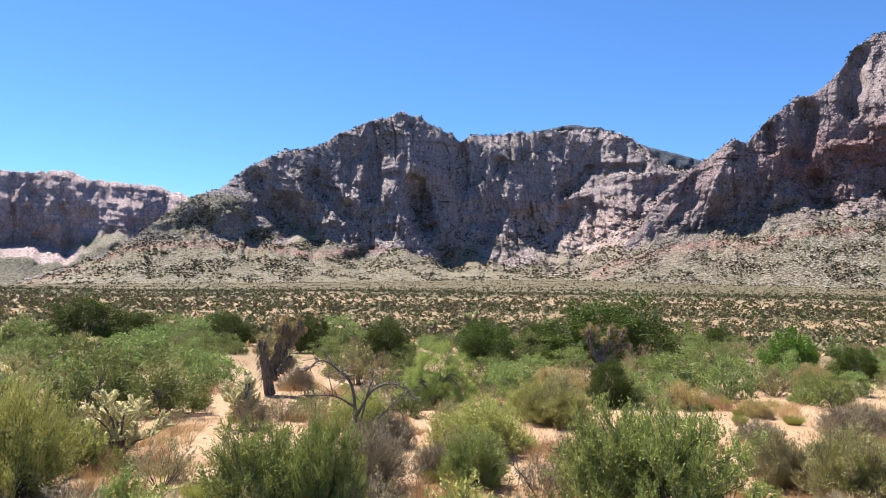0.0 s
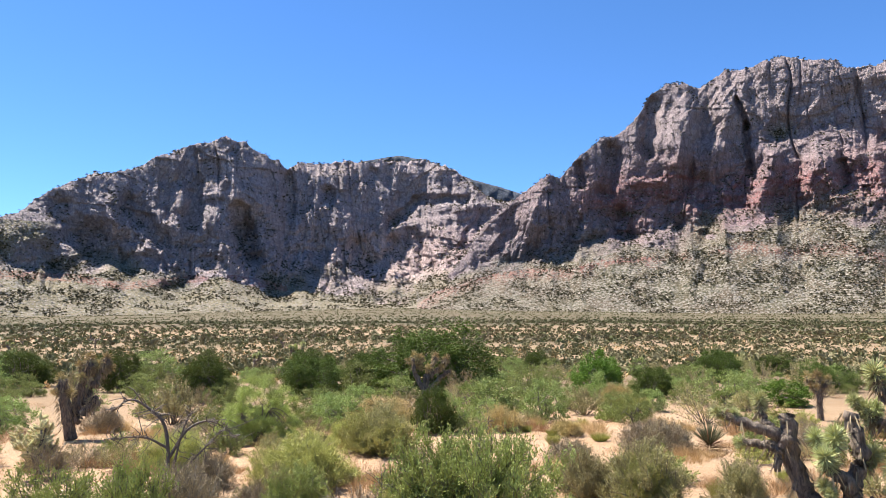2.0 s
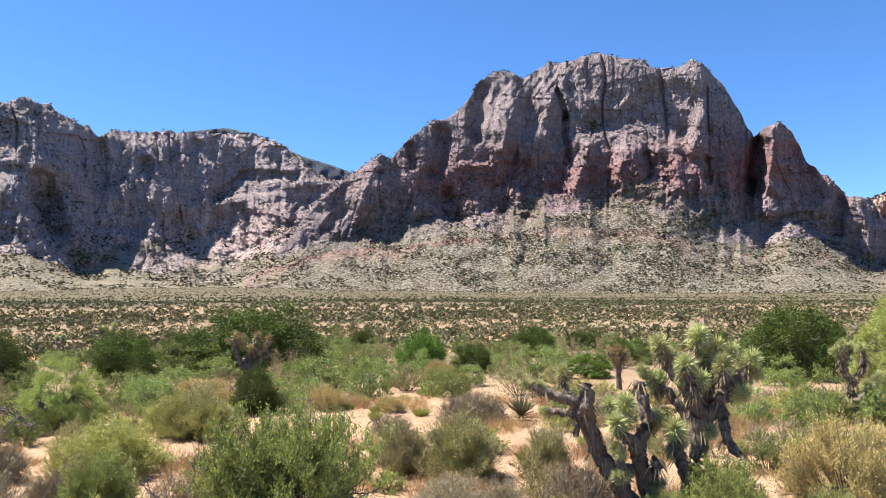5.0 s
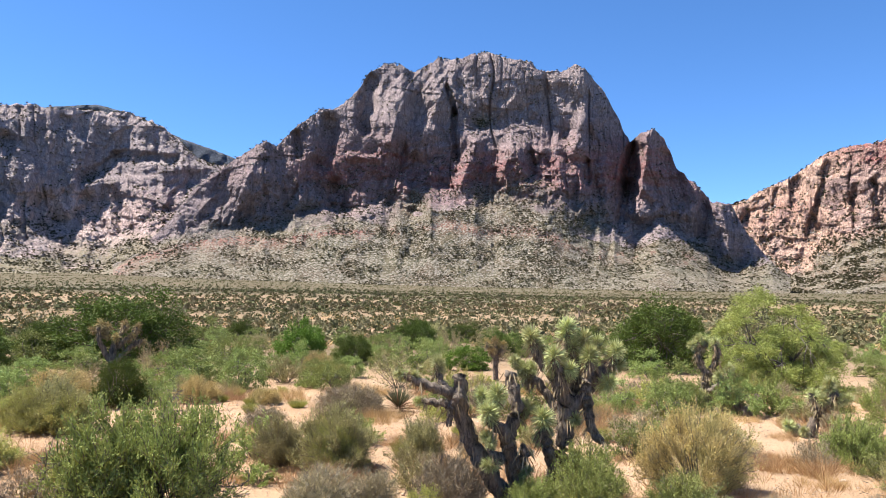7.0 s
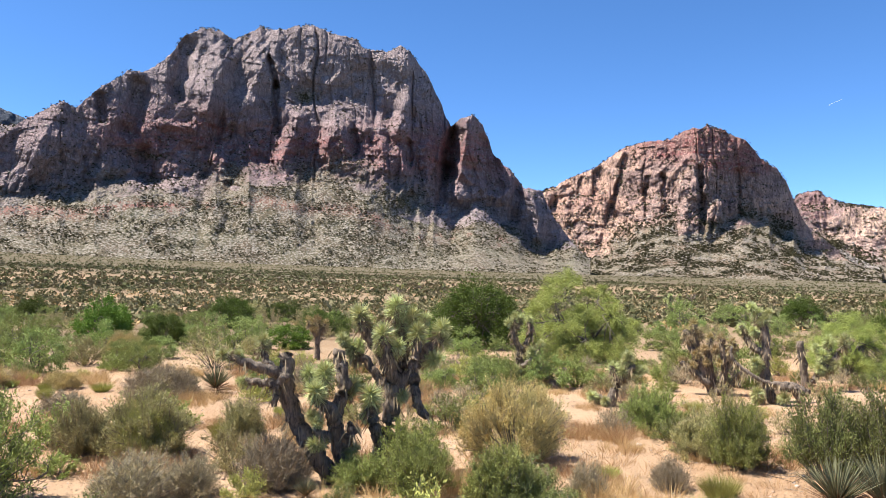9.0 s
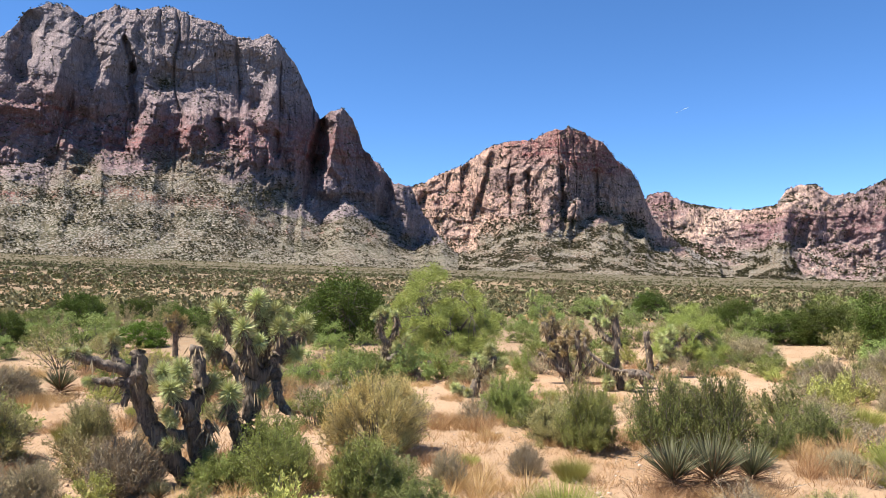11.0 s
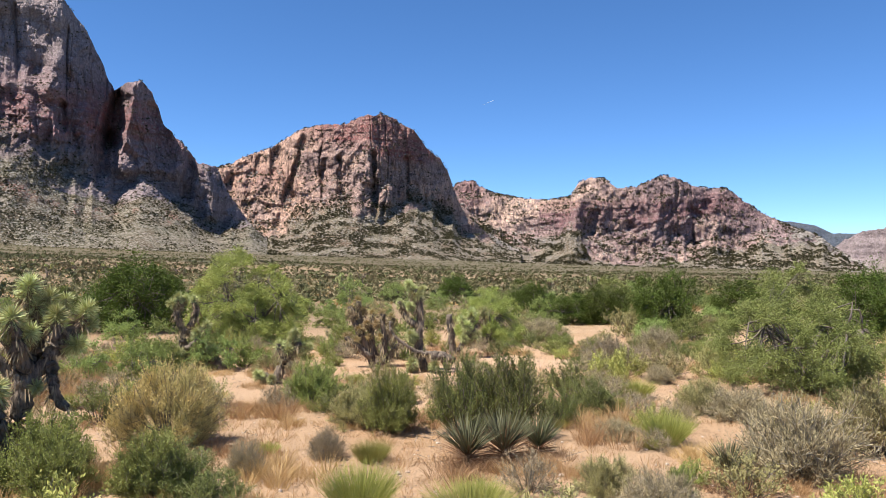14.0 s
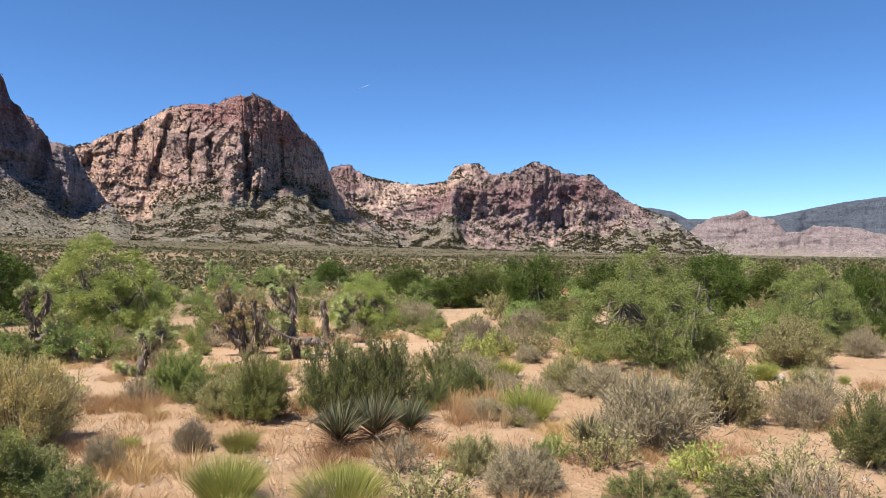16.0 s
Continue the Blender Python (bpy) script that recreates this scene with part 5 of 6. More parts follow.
# more tussocks between the shrubs
g = np.random.RandomState(66)
loose = []
for _ in range(2000):
    r, a = g.uniform(6.5, 26), radians(g.uniform(-66, 80))
    x, y, w = r * math.sin(a), r * math.cos(a), g.uniform(0.5, 1.4)
    if len(loose) < 290 and not any((x - cx) ** 2 + (y - cy) ** 2 < (0.8 * cr) ** 2 for cx, cy, cr in CLEARINGS):
        loose.append((x, y, w, w * g.uniform(0.35, 0.6)))
tufts("dry_grass_clump", straw_meshes, loose[:250], 1.2, 0.5, "patch of orange-tan dry grass", "grass")
tufts("grass_clump", grass_meshes, [(x, y, 0.5 * w, 0.6 * h) for x, y, w, h in loose[250:]], 1.0, 0.6, "dome of fine yellow-green bunch grass", "grass")

# loose dry grass all over the near ground
p, r, g = scatter_ring(9500, 5.0, 40, 61, 0.8)
keep = fbm(p[:, 0] / 2.6, p[:, 1] / 2.6, seed=62) + g.uniform(-0.12, 0.12, len(p)) > 0.50
p = p[keep]
straw_bits = [grass_clump("bit", 70 + k, 0.5, 0.20, 18, 0.0045, 0.3) for k in range(6)]
v, f = scattered(straw_bits, p, np.stack([g.uniform(0.6, 1.5, len(p))] * 2, 1), g.uniform(0, 6.3, len(p)), g)
tagged(new("dry_grass", mesh_of("dry_grass", v, f, STRAW)), "sparse dry straw-coloured grass on the sand", "grass", kind="stuff")
# fallen twigs and low dead stems
p, r, g = scatter_ring(1500, 5.0, 40, 63, 0.8)
keep = fbm(p[:, 0] / 3.0, p[:, 1] / 3.0, seed=64) + g.uniform(-0.12, 0.12, len(p)) > 0.50
p = p[keep]
twig_bits = [blades(g.normal(size=(9, 3)) * [0.12, 0.12, 0.01], g.normal(size=(9, 3)) * [1, 1, 0.35] + [0, 0, 0.25], g.uniform(0.1, 0.3, 9), 0.008, g) for k in range(5)]
v, f = scattered(twig_bits, p, np.stack([g.uniform(0.6, 1.5, len(p))] * 2, 1), g.uniform(0, 6.3, len(p)), g)
tagged(new("twig_litter", mesh_of("twig_litter", v, f, DEAD)), "grey fallen twigs lying on the sand", "litter", kind="stuff")


def pebble(seed, fine=2):
    """A small faceted stone."""
    bm = bmesh.new()
    bmesh.ops.create_icosphere(bm, subdivisions=fine, radius=0.5)
    g = np.random.RandomState(seed)
    axes = g.uniform(0.7, 1.2, 3) * [1, 1, 0.6]
    for vert in bm.verts:
        k = 0.8 + 0.5 * noise.noise(vert.co * 2.2 + Vector((seed, 0, 0)))
        vert.co = Vector((vert.co.x * axes[0] * k, vert.co.y * axes[1] * k, vert.co.z * axes[2] * k + 0.12))
    v = np.array([tuple(vert.co) for vert in bm.verts])
    f = np.array([[vert.index for vert in face.verts] for face in bm.faces])
    bm.free()
    return v, f


places = []
for V, T, talus in apron_spots:
    flat_v, t = V.reshape(-1, 3), talus.reshape(-1)
    row = (np.arange(V.shape[0])[:, None] + np.zeros(V.shape[1])[None, :]).reshape(-1)
    clump = fbm(flat_v[:, 0] / 60, flat_v[:, 1] / 60, flat_v[:, 2] / 40, seed=71, octaves=2)
    w = (0.25 + np.clip(row / 44, 0, 1.2) ** 2) * (0.02 + t) * np.clip((clump - 0.36) * 4, 0.02, 1)
    places.append(flat_v[rng.choice(len(flat_v), 6500, p=w / w.sum())])
places = np.concatenate(places)
size = rng.uniform(0.8, 1.0, len(places)) * (1.8 + 6.5 * rng.rand(len(places)) ** 3) * np.hypot(places[:, 0], places[:, 1]) / 1800
v, f = scattered([pebble(40 + k, 1) for k in range(6)], places, np.stack([size, size * 1.3], 1), rng.uniform(0, 6.3, len(places)), rng)
tagged(new("talus_boulders", mesh_of("talus_boulders", v, f, TALUS_STONE)), "pale fallen sandstone boulders on the talus", "boulders", kind="stuff")

p, r, g = scatter_ring(3800, 4.5, 30, 65, 0.8)
stones = [pebble(k) for k in range(5)]
v, f = scattered(stones, p, np.stack([g.uniform(0.02, 0.075, len(p)) * np.where(g.rand(len(p)) > 0.93, 2, 1)] * 2, 1), g.uniform(0, 6.3, len(p)), g)
tagged(new("gravel", mesh_of("gravel", v, f, STONE)), "scattered pale and rust-coloured stones", "stones", kind="stuff")
for k, (x, y, w, h) in enumerate([(16.66, 5.11, 0.27, 0.24), (21.7, 5.43, 0.24, 0.2), (6.1, 7.69, 0.12, 0.06), (26.06, 5.02, 0.28, 0.16)]):
    v, f = pebble(20 + k)
    ob = new("boulder", mesh_of("boulder", v, f, STONE, True))
    ob.matrix_basis = pose(x, y, float(ground_z(np.array(x), np.array(y))) - 0.02, 0, 0, 50 * k) @ Matrix.Diagonal((w * 1.1, w * 0.9, h * 1.3, 1))
    tagged(ob, "pale rounded sandstone boulder on the sand", "boulder", "boulders in the wash")


def rosette(seed, count, length, width, low, dry=False):
    """Stiff dagger leaves round a tip that points along +z; low: how far the fan reaches below the level."""
    g = np.random.RandomState(seed)
    el = np.arcsin(g.uniform(low, 1.0, count))
    a = g.uniform(0, 6.283, count)
    way = np.stack([np.cos(a) * np.cos(el), np.sin(a) * np.cos(el), np.sin(el)], 1)
    base = way * 0.03 + np.stack([0 * a, 0 * a, -0.10 * (1 - np.sin(el)) * (0.5 if not dry else 1.0)], 1)
    return blades(base, way, length * g.uniform(0.75, 1.1, count), width, g, bend=0.12 if dry else 0.03)


def skirt(seed, count, length, run):
    """Dead leaves that hang back along a limb below a rosette."""
    g = np.random.RandomState(seed)
    a, q = g.uniform(0, 6.283, count), g.rand(count)
    base = np.stack([np.cos(a) * 0.05, np.sin(a) * 0.05, -run * q], 1)
    way = np.stack([np.cos(a) * 0.55, np.sin(a) * 0.55, -0.9 + 0.5 * (1 - q)], 1) + g.normal(size=(count, 3)) * 0.15
    return blades(base, way, length * g.uniform(0.7, 1.1, count), 0.018, g)


ROSETTES = [mesh_of("leaf_rosette", *rosette(80 + k, 300, 0.20, 0.0125, -0.45), JLEAF) for k in range(3)]
BROWN_ROSETTES = [mesh_of("brown_rosette", *rosette(90 + k, 190, 0.21, 0.014, -0.6, True), JBROWN) for k in range(2)]
SKIRTS = [mesh_of("dead_skirt", *skirt(95 + k, 80, 0.18, 0.30), JDRY) for k in range(2)]


def joshua_tree(x, y, heading, limbs, heads, label, brown=False, shaggy=0.0, scale=0.86):
    """A Joshua tree. limbs: (radius at the foot, radius at the end, points); heads: (place, direction, size) of the leaf rosettes. Across, away, up."""
    ob = new("joshua_tree")
    ob.matrix_basis = pose(x, y, float(ground_z(np.array(x), np.array(y))) - 0.05, 0, 0, -heading)
    for k, (r0, r1, pts) in enumerate(limbs):
        n = 7 + 4 * len(pts)
        line = smooth_line(pts, n)
        line = line + np.random.RandomState(k).normal(size=line.shape) * 0.012
        v, f = tube(line, (1.0 if brown else 1.15) * np.linspace(r0, r1, n) * (1 + 0.05 * np.sin(np.arange(n) * 1.7 + k)), 14, 0.13, k)
        limb = part("trunk" if k == 0 else "branch", mesh_of("limb", v, f, BARK, True), ob)
        if shaggy > 0:
            g = np.random.RandomState(300 + k)
            c = int(shaggy * 90 * len(pts))
            t = g.uniform(0.15, 1, c)
            at = np.stack([np.interp(t, np.linspace(0, 1, n), line[:, q]) for q in range(3)], 1)
            out = g.normal(size=(c, 3)) * [1, 1, 0.2]
            out /= np.linalg.norm(out, axis=1, keepdims=True)
            bv, bf = blades(at + out * r1 * 1.4, out * 0.55 - [0, 0, 0.9], g.uniform(0.12, 0.22, c), 0.018, g)
            part("dead_leaves", mesh_of("dead_leaves", bv, bf, JDRY), limb, "hanging dry brown leaves")
    g = np.random.RandomState(int(abs(x * 50 + y)))
    crowded = []
    for at, way, size in heads:  # leaves run down the arm, with a smaller head beside some
        w = np.array(way) / np.linalg.norm(way)
        out = np.cross(w, g.normal(size=3))
        out /= np.linalg.norm(out) + 1e-9
        top = size * (0.72 if brown else 0.95)
        crowded.append((at, way, top))
        if not brown:
            crowded.append((tuple(np.array(at) - w * 0.13 * scale * size), tuple(w + 0.25 * out), top * 0.92))
        if g.rand() < 0.35:
            crowded.append((tuple(np.array(at) - w * 0.22 * size + out * 0.08 * size), tuple(0.5 * w + 0.9 * out), top * 0.7))
    top_size = max(size for at, way, size in crowded)
    for k, (at, way, size) in enumerate(crowded):
        m = Matrix.LocRotScale(Vector(at), Vector(way).to_track_quat("Z", "Y"), (scale * size,) * 3)
        head = part("leaf_rosette", (BROWN_ROSETTES if brown else ROSETTES)[k % (2 if brown else 3)], ob, "yellowed spiky leaf rosette" if brown else "spiky pale green leaf rosette")
        head.matrix_basis = m
        if brown or size < 0.9 * top_size or k % 4 == 0:
            part("dead_skirt", SKIRTS[k % 2], head, "dry brown leaves under the rosette")
    return tagged(ob, label, "joshua tree", "joshua trees")


joshua_tree(0.92, 10.57, 5.8, [
    (0.115, 0.085, [(0, 0, 0.05), (-0.21, -0.05, 0.38), (-0.44, -0.05, 0.76), (-0.6, 0, 1.09), (-0.67, 0, 1.46), (-0.69, 0, 1.81)]),
    (0.075, 0.045, [(-0.68, 0, 1.48), (-0.85, -0.1, 1.6), (-1.15, -0.2, 1.71), (-1.46, -0.2, 1.83)]),
    (0.05, 0.035, [(-0.85, -0.1, 1.63), (-0.95, -0.05, 1.75), (-1, 0, 1.89)]),
    (0.065, 0.035, [(-0.68, 0, 1.37), (-0.96, 0.1, 1.43), (-1.28, 0.2, 1.43)]),
    (0.06, 0.035, [(-0.66, -0.1, 1.56), (-0.78, -0.15, 1.44), (-0.81, -0.15, 1.15)]),
    (0.1, 0.07, [(0.17, 0.15, 0.03), (0.08, 0.1, 0.49), (-0.01, 0.05, 0.96), (0.12, 0.1, 1.33), (0.06, 0.15, 1.66), (0.03, 0.15, 1.88)]),
    (0.09, 0.06, [(0.02, 0.05, 0.84), (-0.09, -0.1, 1.09), (-0.26, -0.15, 1.21)]),
    (0.07, 0.05, [(0.11, 0.1, 0.53), (0.23, -0.1, 0.72), (0.21, -0.15, 0.88)]),
    (0.07, 0.05, [(-0.1, 0, 0.67), (-0.19, -0.15, 0.73), (-0.25, -0.2, 0.84)]),
], [
    ((-1.53, -0.2, 1.85), (-1, -0.1, 0.3), 0.62), ((-1.3, -0.2, 1.85), (-0.2, -0.1, 1), 0.5), ((-1, 0, 2.03), (0, 0, 1), 0.75),
    ((-1.32, 0.2, 1.43), (-1, 0.2, 0), 0.55), ((-0.28, -0.25, 1.37), (-0.2, -0.6, 0.7), 1.05), ((-0.15, -0.1, 1.61), (0.1, -0.3, 1), 1),
    ((-0.38, 0, 1.58), (-0.3, -0.2, 1), 0.85), ((0.27, 0.2, 1.38), (0.4, -0.2, 0.8), 0.8), ((-0.31, -0.2, 1.02), (-0.4, -0.5, 0.5), 0.7),
    ((-0.24, -0.25, 0.94), (0, -0.7, 0.5), 0.6), ((-0.27, -0.25, 0.64), (-0.5, -0.6, 0.1), 0.8), ((0.27, 0, 0.51), (0.6, -0.3, 0.2), 0.7),
    ((-0.39, -0.1, 0.07), (0, -0.2, 1), 0.85),
], "large Joshua tree with thick dark limbs and pale spiky heads", shaggy=0.08, scale=0.85)

joshua_tree(1.58, 10.90, 9.0, [
    (0.12, 0.1, [(0, 0, 0.05), (0.04, 0, 0.42), (0.18, 0, 0.85), (0.22, 0, 1.28), (0.2, 0, 1.52)]),
    (0.085, 0.06, [(0.2, 0, 1.4), (0.06, 0, 1.76), (-0.17, 0, 2.09), (-0.27, 0, 2.31)]),
    (0.08, 0.06, [(0.2, -0.05, 1.45), (0.13, -0.15, 1.81), (0.04, -0.2, 2.07)]),
    (0.08, 0.06, [(0.22, 0.1, 1.43), (0.38, 0.15, 1.78), (0.31, 0.1, 2.23)]),
    (0.085, 0.06, [(0.24, 0, 1.28), (0.52, 0, 1.64), (0.56, -0.05, 2.08)]),
    (0.08, 0.06, [(0.46, 0, 1.52), (0.68, 0.05, 1.83), (0.93, 0.05, 2.05)]),
    (0.07, 0.05, [(0.52, -0.05, 1.48), (0.54, -0.1, 1.18), (0.69, -0.1, 0.9)]),
    (0.08, 0.06, [(0.04, -0.05, 0.43), (-0.05, -0.2, 0.81), (-0.12, -0.25, 1.12)]),
    (0.08, 0.05, [(0.02, 0, 0.3), (0.23, 0.1, 0.55), (0.39, 0.1, 0.67)]),
    (0.06, 0.05, [(0.15, 0.2, 1.09), (-0.1, 0.3, 1.57), (-0.35, 0.35, 1.83)]),
], [
    ((-0.29, 0, 2.41), (-0.3, 0, 1), 1), ((-0.25, 0.1, 2.29), (-0.6, 0, 0.6), 0.8), ((0.05, -0.2, 2.14), (-0.1, -0.4, 1), 1.05),
    ((0.27, -0.15, 1.93), (0.2, -0.6, 0.6), 0.9), ((0.33, 0.1, 2.27), (0, -0.1, 1), 1), ((0.24, 0.1, 2.54), (0, 0, 1), 1.05),
    ((0.49, 0.1, 2.37), (0.1, 0, 1), 0.9), ((0.56, -0.05, 2.15), (0.1, -0.4, 1), 1), ((0.94, 0.05, 2.21), (0.4, 0, 1), 0.95),
    ((0.98, 0.05, 1.98), (0.9, -0.1, 0.4), 0.8), ((0.83, -0.05, 1.74), (0.6, -0.4, 0.2), 0.95), ((-0.12, -0.3, 1.27), (-0.1, -0.7, 0.8), 1.15),
    ((0.34, -0.1, 1.22), (0.2, -0.6, 0.3), 0.75), ((0.68, 0.1, 2.33), (0.3, 0, 1), 0.7), ((-0.17, -0.2, 0.94), (-0.4, -0.5, 0.3), 0.8),
    ((0.07, -0.1, 1.92), (-0.2, -0.4, 0.8), 0.8), ((-0.41, 0.35, 1.9), (-0.2, 0, 1), 0.9), ((-0.29, 0.35, 1.92), (0.2, -0.2, 1), 0.8),
    ((-0.56, 0.35, 2.01), (-0.6, 0, 0.8), 0.7),
], "large branching Joshua tree crowned with pale green spiky heads", shaggy=0.12, scale=0.85)

joshua_tree(6.93, 19.52, 20.0, [
    (0.1, 0.075, [(0, 0, 0.05), (-0.07, 0, 0.71), (-0, 0, 1.11)]),
    (0.07, 0.06, [(-0.02, 0, 1.04), (-0.22, 0, 1.4), (-0.2, 0, 1.88)]),
    (0.07, 0.055, [(0.01, 0, 1.04), (0.24, 0, 1.44), (0.2, 0, 1.85)]),
    (0.16, 0.1, [(0.17, -0.1, 0.03), (0.64, -0.1, 0.22), (0.96, -0.2, 0.03), (1.17, -0.3, -0.38)]),
    (0.08, 0.05, [(1.03, -0.1, -0.06), (1.14, -0.1, 0.38), (1.18, -0.1, 0.58)]),
    (0.07, 0.05, [(-0, -0.1, 0.57), (0.27, -0.15, 0.8), (0.49, -0.1, 1.09)]),
], [
    ((-0.37, 0, 1.79), (-0.8, -0.2, 0.5), 0.95), ((-0.2, 0, 1.97), (0, 0, 1), 0.95), ((-0.01, 0.1, 1.94), (0.3, 0.3, 1), 0.7),
    ((0.2, 0, 1.9), (0, -0.1, 1), 0.8), ((-0.2, -0.2, 0.54), (-0.5, -0.6, 0.4), 1.05), ((0.26, -0.2, 1.04), (0.1, -0.7, 0.6), 0.9),
    ((0.53, -0.1, 1.24), (0.3, -0.1, 1), 0.9), ((0.33, -0.3, 0.37), (0, -0.8, 0.5), 1), ((0.71, -0.1, 0.59), (0.3, -0.3, 1), 0.9),
    ((0.43, -0.2, 0.77), (0, -0.5, 0.9), 1.1), ((0.27, -0.2, 0.66), (-0.2, -0.5, 0.6), 0.9), ((-0.09, -0.2, 0.22), (-0.6, -0.5, 0.2), 0.8),
], "forked Joshua tree with a fallen shaggy dead trunk", shaggy=0.35)

joshua_tree(7.82, 16.04, 26.5, [
    (0.1, 0.08, [(0, 0, 0.05), (0.18, 0, 0.55), (0.43, 0, 0.86), (0.61, 0, 0.99)]),
    (0.08, 0.06, [(0.24, 0, 0.61), (0.14, 0, 0.79), (0.06, 0, 0.95)]),
    (0.07, 0.05, [(0, 0, 0.14), (-0.18, 0, 0.23), (-0.33, 0, 0.25)]),
], [
    ((0.43, 0, 1.22), (0, 0, 1), 1), ((0.09, 0, 0.95), (-0.4, -0.3, 0.8), 1), ((0.58, 0, 0.87), (0.5, -0.4, 0.5), 1),
    ((0.3, -0.1, 0.87), (-0.2, -0.6, 0.6), 0.9), ((0.78, 0, 0.91), (0.9, 0, 0.3), 0.8), ((-0.39, -0.1, 0.28), (-0.5, -0.5, 0.6), 1),
    ((-0.09, -0.2, 0.2), (0, -0.7, 0.5), 0.8), ((0.37, 0, 1.08), (0.1, -0.2, 1), 0.8),
], "small leaning Joshua tree with yellowing heads", shaggy=0.3)

joshua_tree(11.29, 17.08, 33.9, [
    (0.13, 0.08, [(-0, 0, 0.05), (-0.24, 0, 0.59), (-0.58, 0, 1.39), (-0.68, 0, 1.72)]),
    (0.1, 0.07, [(-0.03, 0.1, 0.07), (-0.34, 0.1, 0.87), (-0.47, 0.1, 1.83)]),
    (0.1, 0.07, [(0.03, 0, 0.09), (-0.1, 0, 0.89), (-0.09, 0, 1.48)]),
    (0.09, 0.07, [(0.1, -0.1, 0.11), (0.25, -0.1, 0.69), (0.19, -0.1, 1.49)]),
    (0.08, 0.06, [(0.17, 0, 0.06), (0.52, 0, 0.48), (0.69, 0, 0.7)]),
    (0.09, 0.06, [(-0.1, -0.1, 0.31), (-0.51, -0.15, 0.66), (-0.79, -0.15, 0.87)]),
    (0.08, 0.06, [(0.11, 0.1, 0.15), (0.39, 0.15, 0.89), (0.5, 0.15, 1.41)]),
], [
    ((-0.72, 0, 1.72), (-0.2, 0, 1), 1.1), ((-0.49, 0.1, 1.92), (0, 0, 1), 1.2), ((-0.61, -0.1, 1.46), (-0.4, -0.5, 0.6), 1.1),
    ((-0.33, 0.1, 1.61), (0, -0.2, 1), 1.1), ((-0.09, 0, 1.55), (0, -0.1, 1), 1.1), ((0.19, -0.1, 1.56), (0.1, -0.2, 1), 1.1),
    ((0.46, 0.1, 1.45), (0.3, 0, 1), 1.1), ((-0.23, -0.2, 1.26), (-0.1, -0.8, 0.4), 1.1), ((0.05, -0.2, 1.27), (0.2, -0.8, 0.4), 1.1),
    ((0.32, -0.1, 1.13), (0.4, -0.6, 0.4), 1), ((-0.44, -0.2, 1.11), (-0.4, -0.7, 0.3), 1.1), ((-0.79, -0.15, 0.94), (-0.8, -0.4, 0.3), 1),
    ((-0.51, -0.25, 0.82), (-0.2, -0.8, 0.1), 1), ((-0.16, -0.25, 0.91), (0, -0.9, 0.2), 1), ((0.15, -0.2, 0.91), (0.2, -0.8, 0.2), 1),
    ((0.53, 0.1, 1.27), (0.6, -0.2, 0.6), 1),
], "dense shaggy Joshua tree clump with brown yellowed heads", brown=True, shaggy=0.5)

joshua_tree(11.84, 15.54, 37.8, [
    (0.1, 0.08, [(0, 0, 0.05), (-0.17, 0, 0.68), (-0.12, 0, 1.51), (-0.25, 0, 2.22)]),
    (0.08, 0.06, [(-0.14, 0, 1.23), (-0.46, 0, 1.43), (-0.67, 0, 1.87)]),
    (0.055, 0.03, [(0.61, -0.2, 0.15), (0.31, -0.2, 0.53), (-0.18, -0.25, 0.58), (-0.58, -0.3, 0.83), (-0.87, -0.3, 1.09), (-0.91, -0.3, 1.39)]),
    (0.11, 0.08, [(0.19, -0.2, 0.49), (0.49, -0.2, 0.48), (0.74, -0.15, 0.35)]),
], [
    ((-0.29, 0, 2.2), (0, 0, 1), 1), ((-0.16, -0.1, 2.06), (0.4, -0.5, 0.5), 0.9), ((-0.44, 0, 2.36), (-0.4, 0, 1), 0.9),
    ((-0.67, 0, 1.87), (-0.3, 0, 1), 0.8), ((-0.36, -0.2, 1.03), (-0.3, -0.7, 0.5), 1.1), ((-0.4, -0.1, 1.78), (-0.3, -0.6, 0.6), 0.9),
    ((-0.34, -0.3, 0.34), (-0.2, -0.5, 0.8), 1.1), ((0.25, -0.3, 0.27), (0.2, -0.6, 0.6), 1), ((-0.06, 0, 2.23), (0.5, 0, 0.8), 0.8),
], "tall leaning Joshua tree with a bleached fallen branch", shaggy=0.3)

joshua_tree(14.39, 17.33, 40.2, [
    (0.09, 0.08, [(-0.1, 0, 0.04), (-0.16, 0, 0.81), (-0.22, 0, 1.35)]),
    (0.08, 0.06, [(0, 0, 0.13), (0.22, 0, 0.52), (0.39, 0, 0.84)]),
    (0.07, 0.06, [(0.35, 0, 0.68), (0.63, 0, 0.93), (0.84, 0, 1.28)]),
], [
    ((0.33, -0.1, 1.03), (0, -0.4, 1), 1.2), ((0.47, 0, 1.42), (0, 0, 1), 1.1), ((0.86, 0, 1.47), (0.2, 0, 1), 1.1),
    ((0.63, -0.1, 0.78), (0.4, -0.6, 0.4), 1), ((0.25, -0.15, 0.65), (-0.3, -0.6, 0.5), 1), ((0.16, 0, 1.21), (-0.5, 0, 0.8), 0.9),
], "squat Joshua tree with a broken grey trunk", shaggy=0.2)

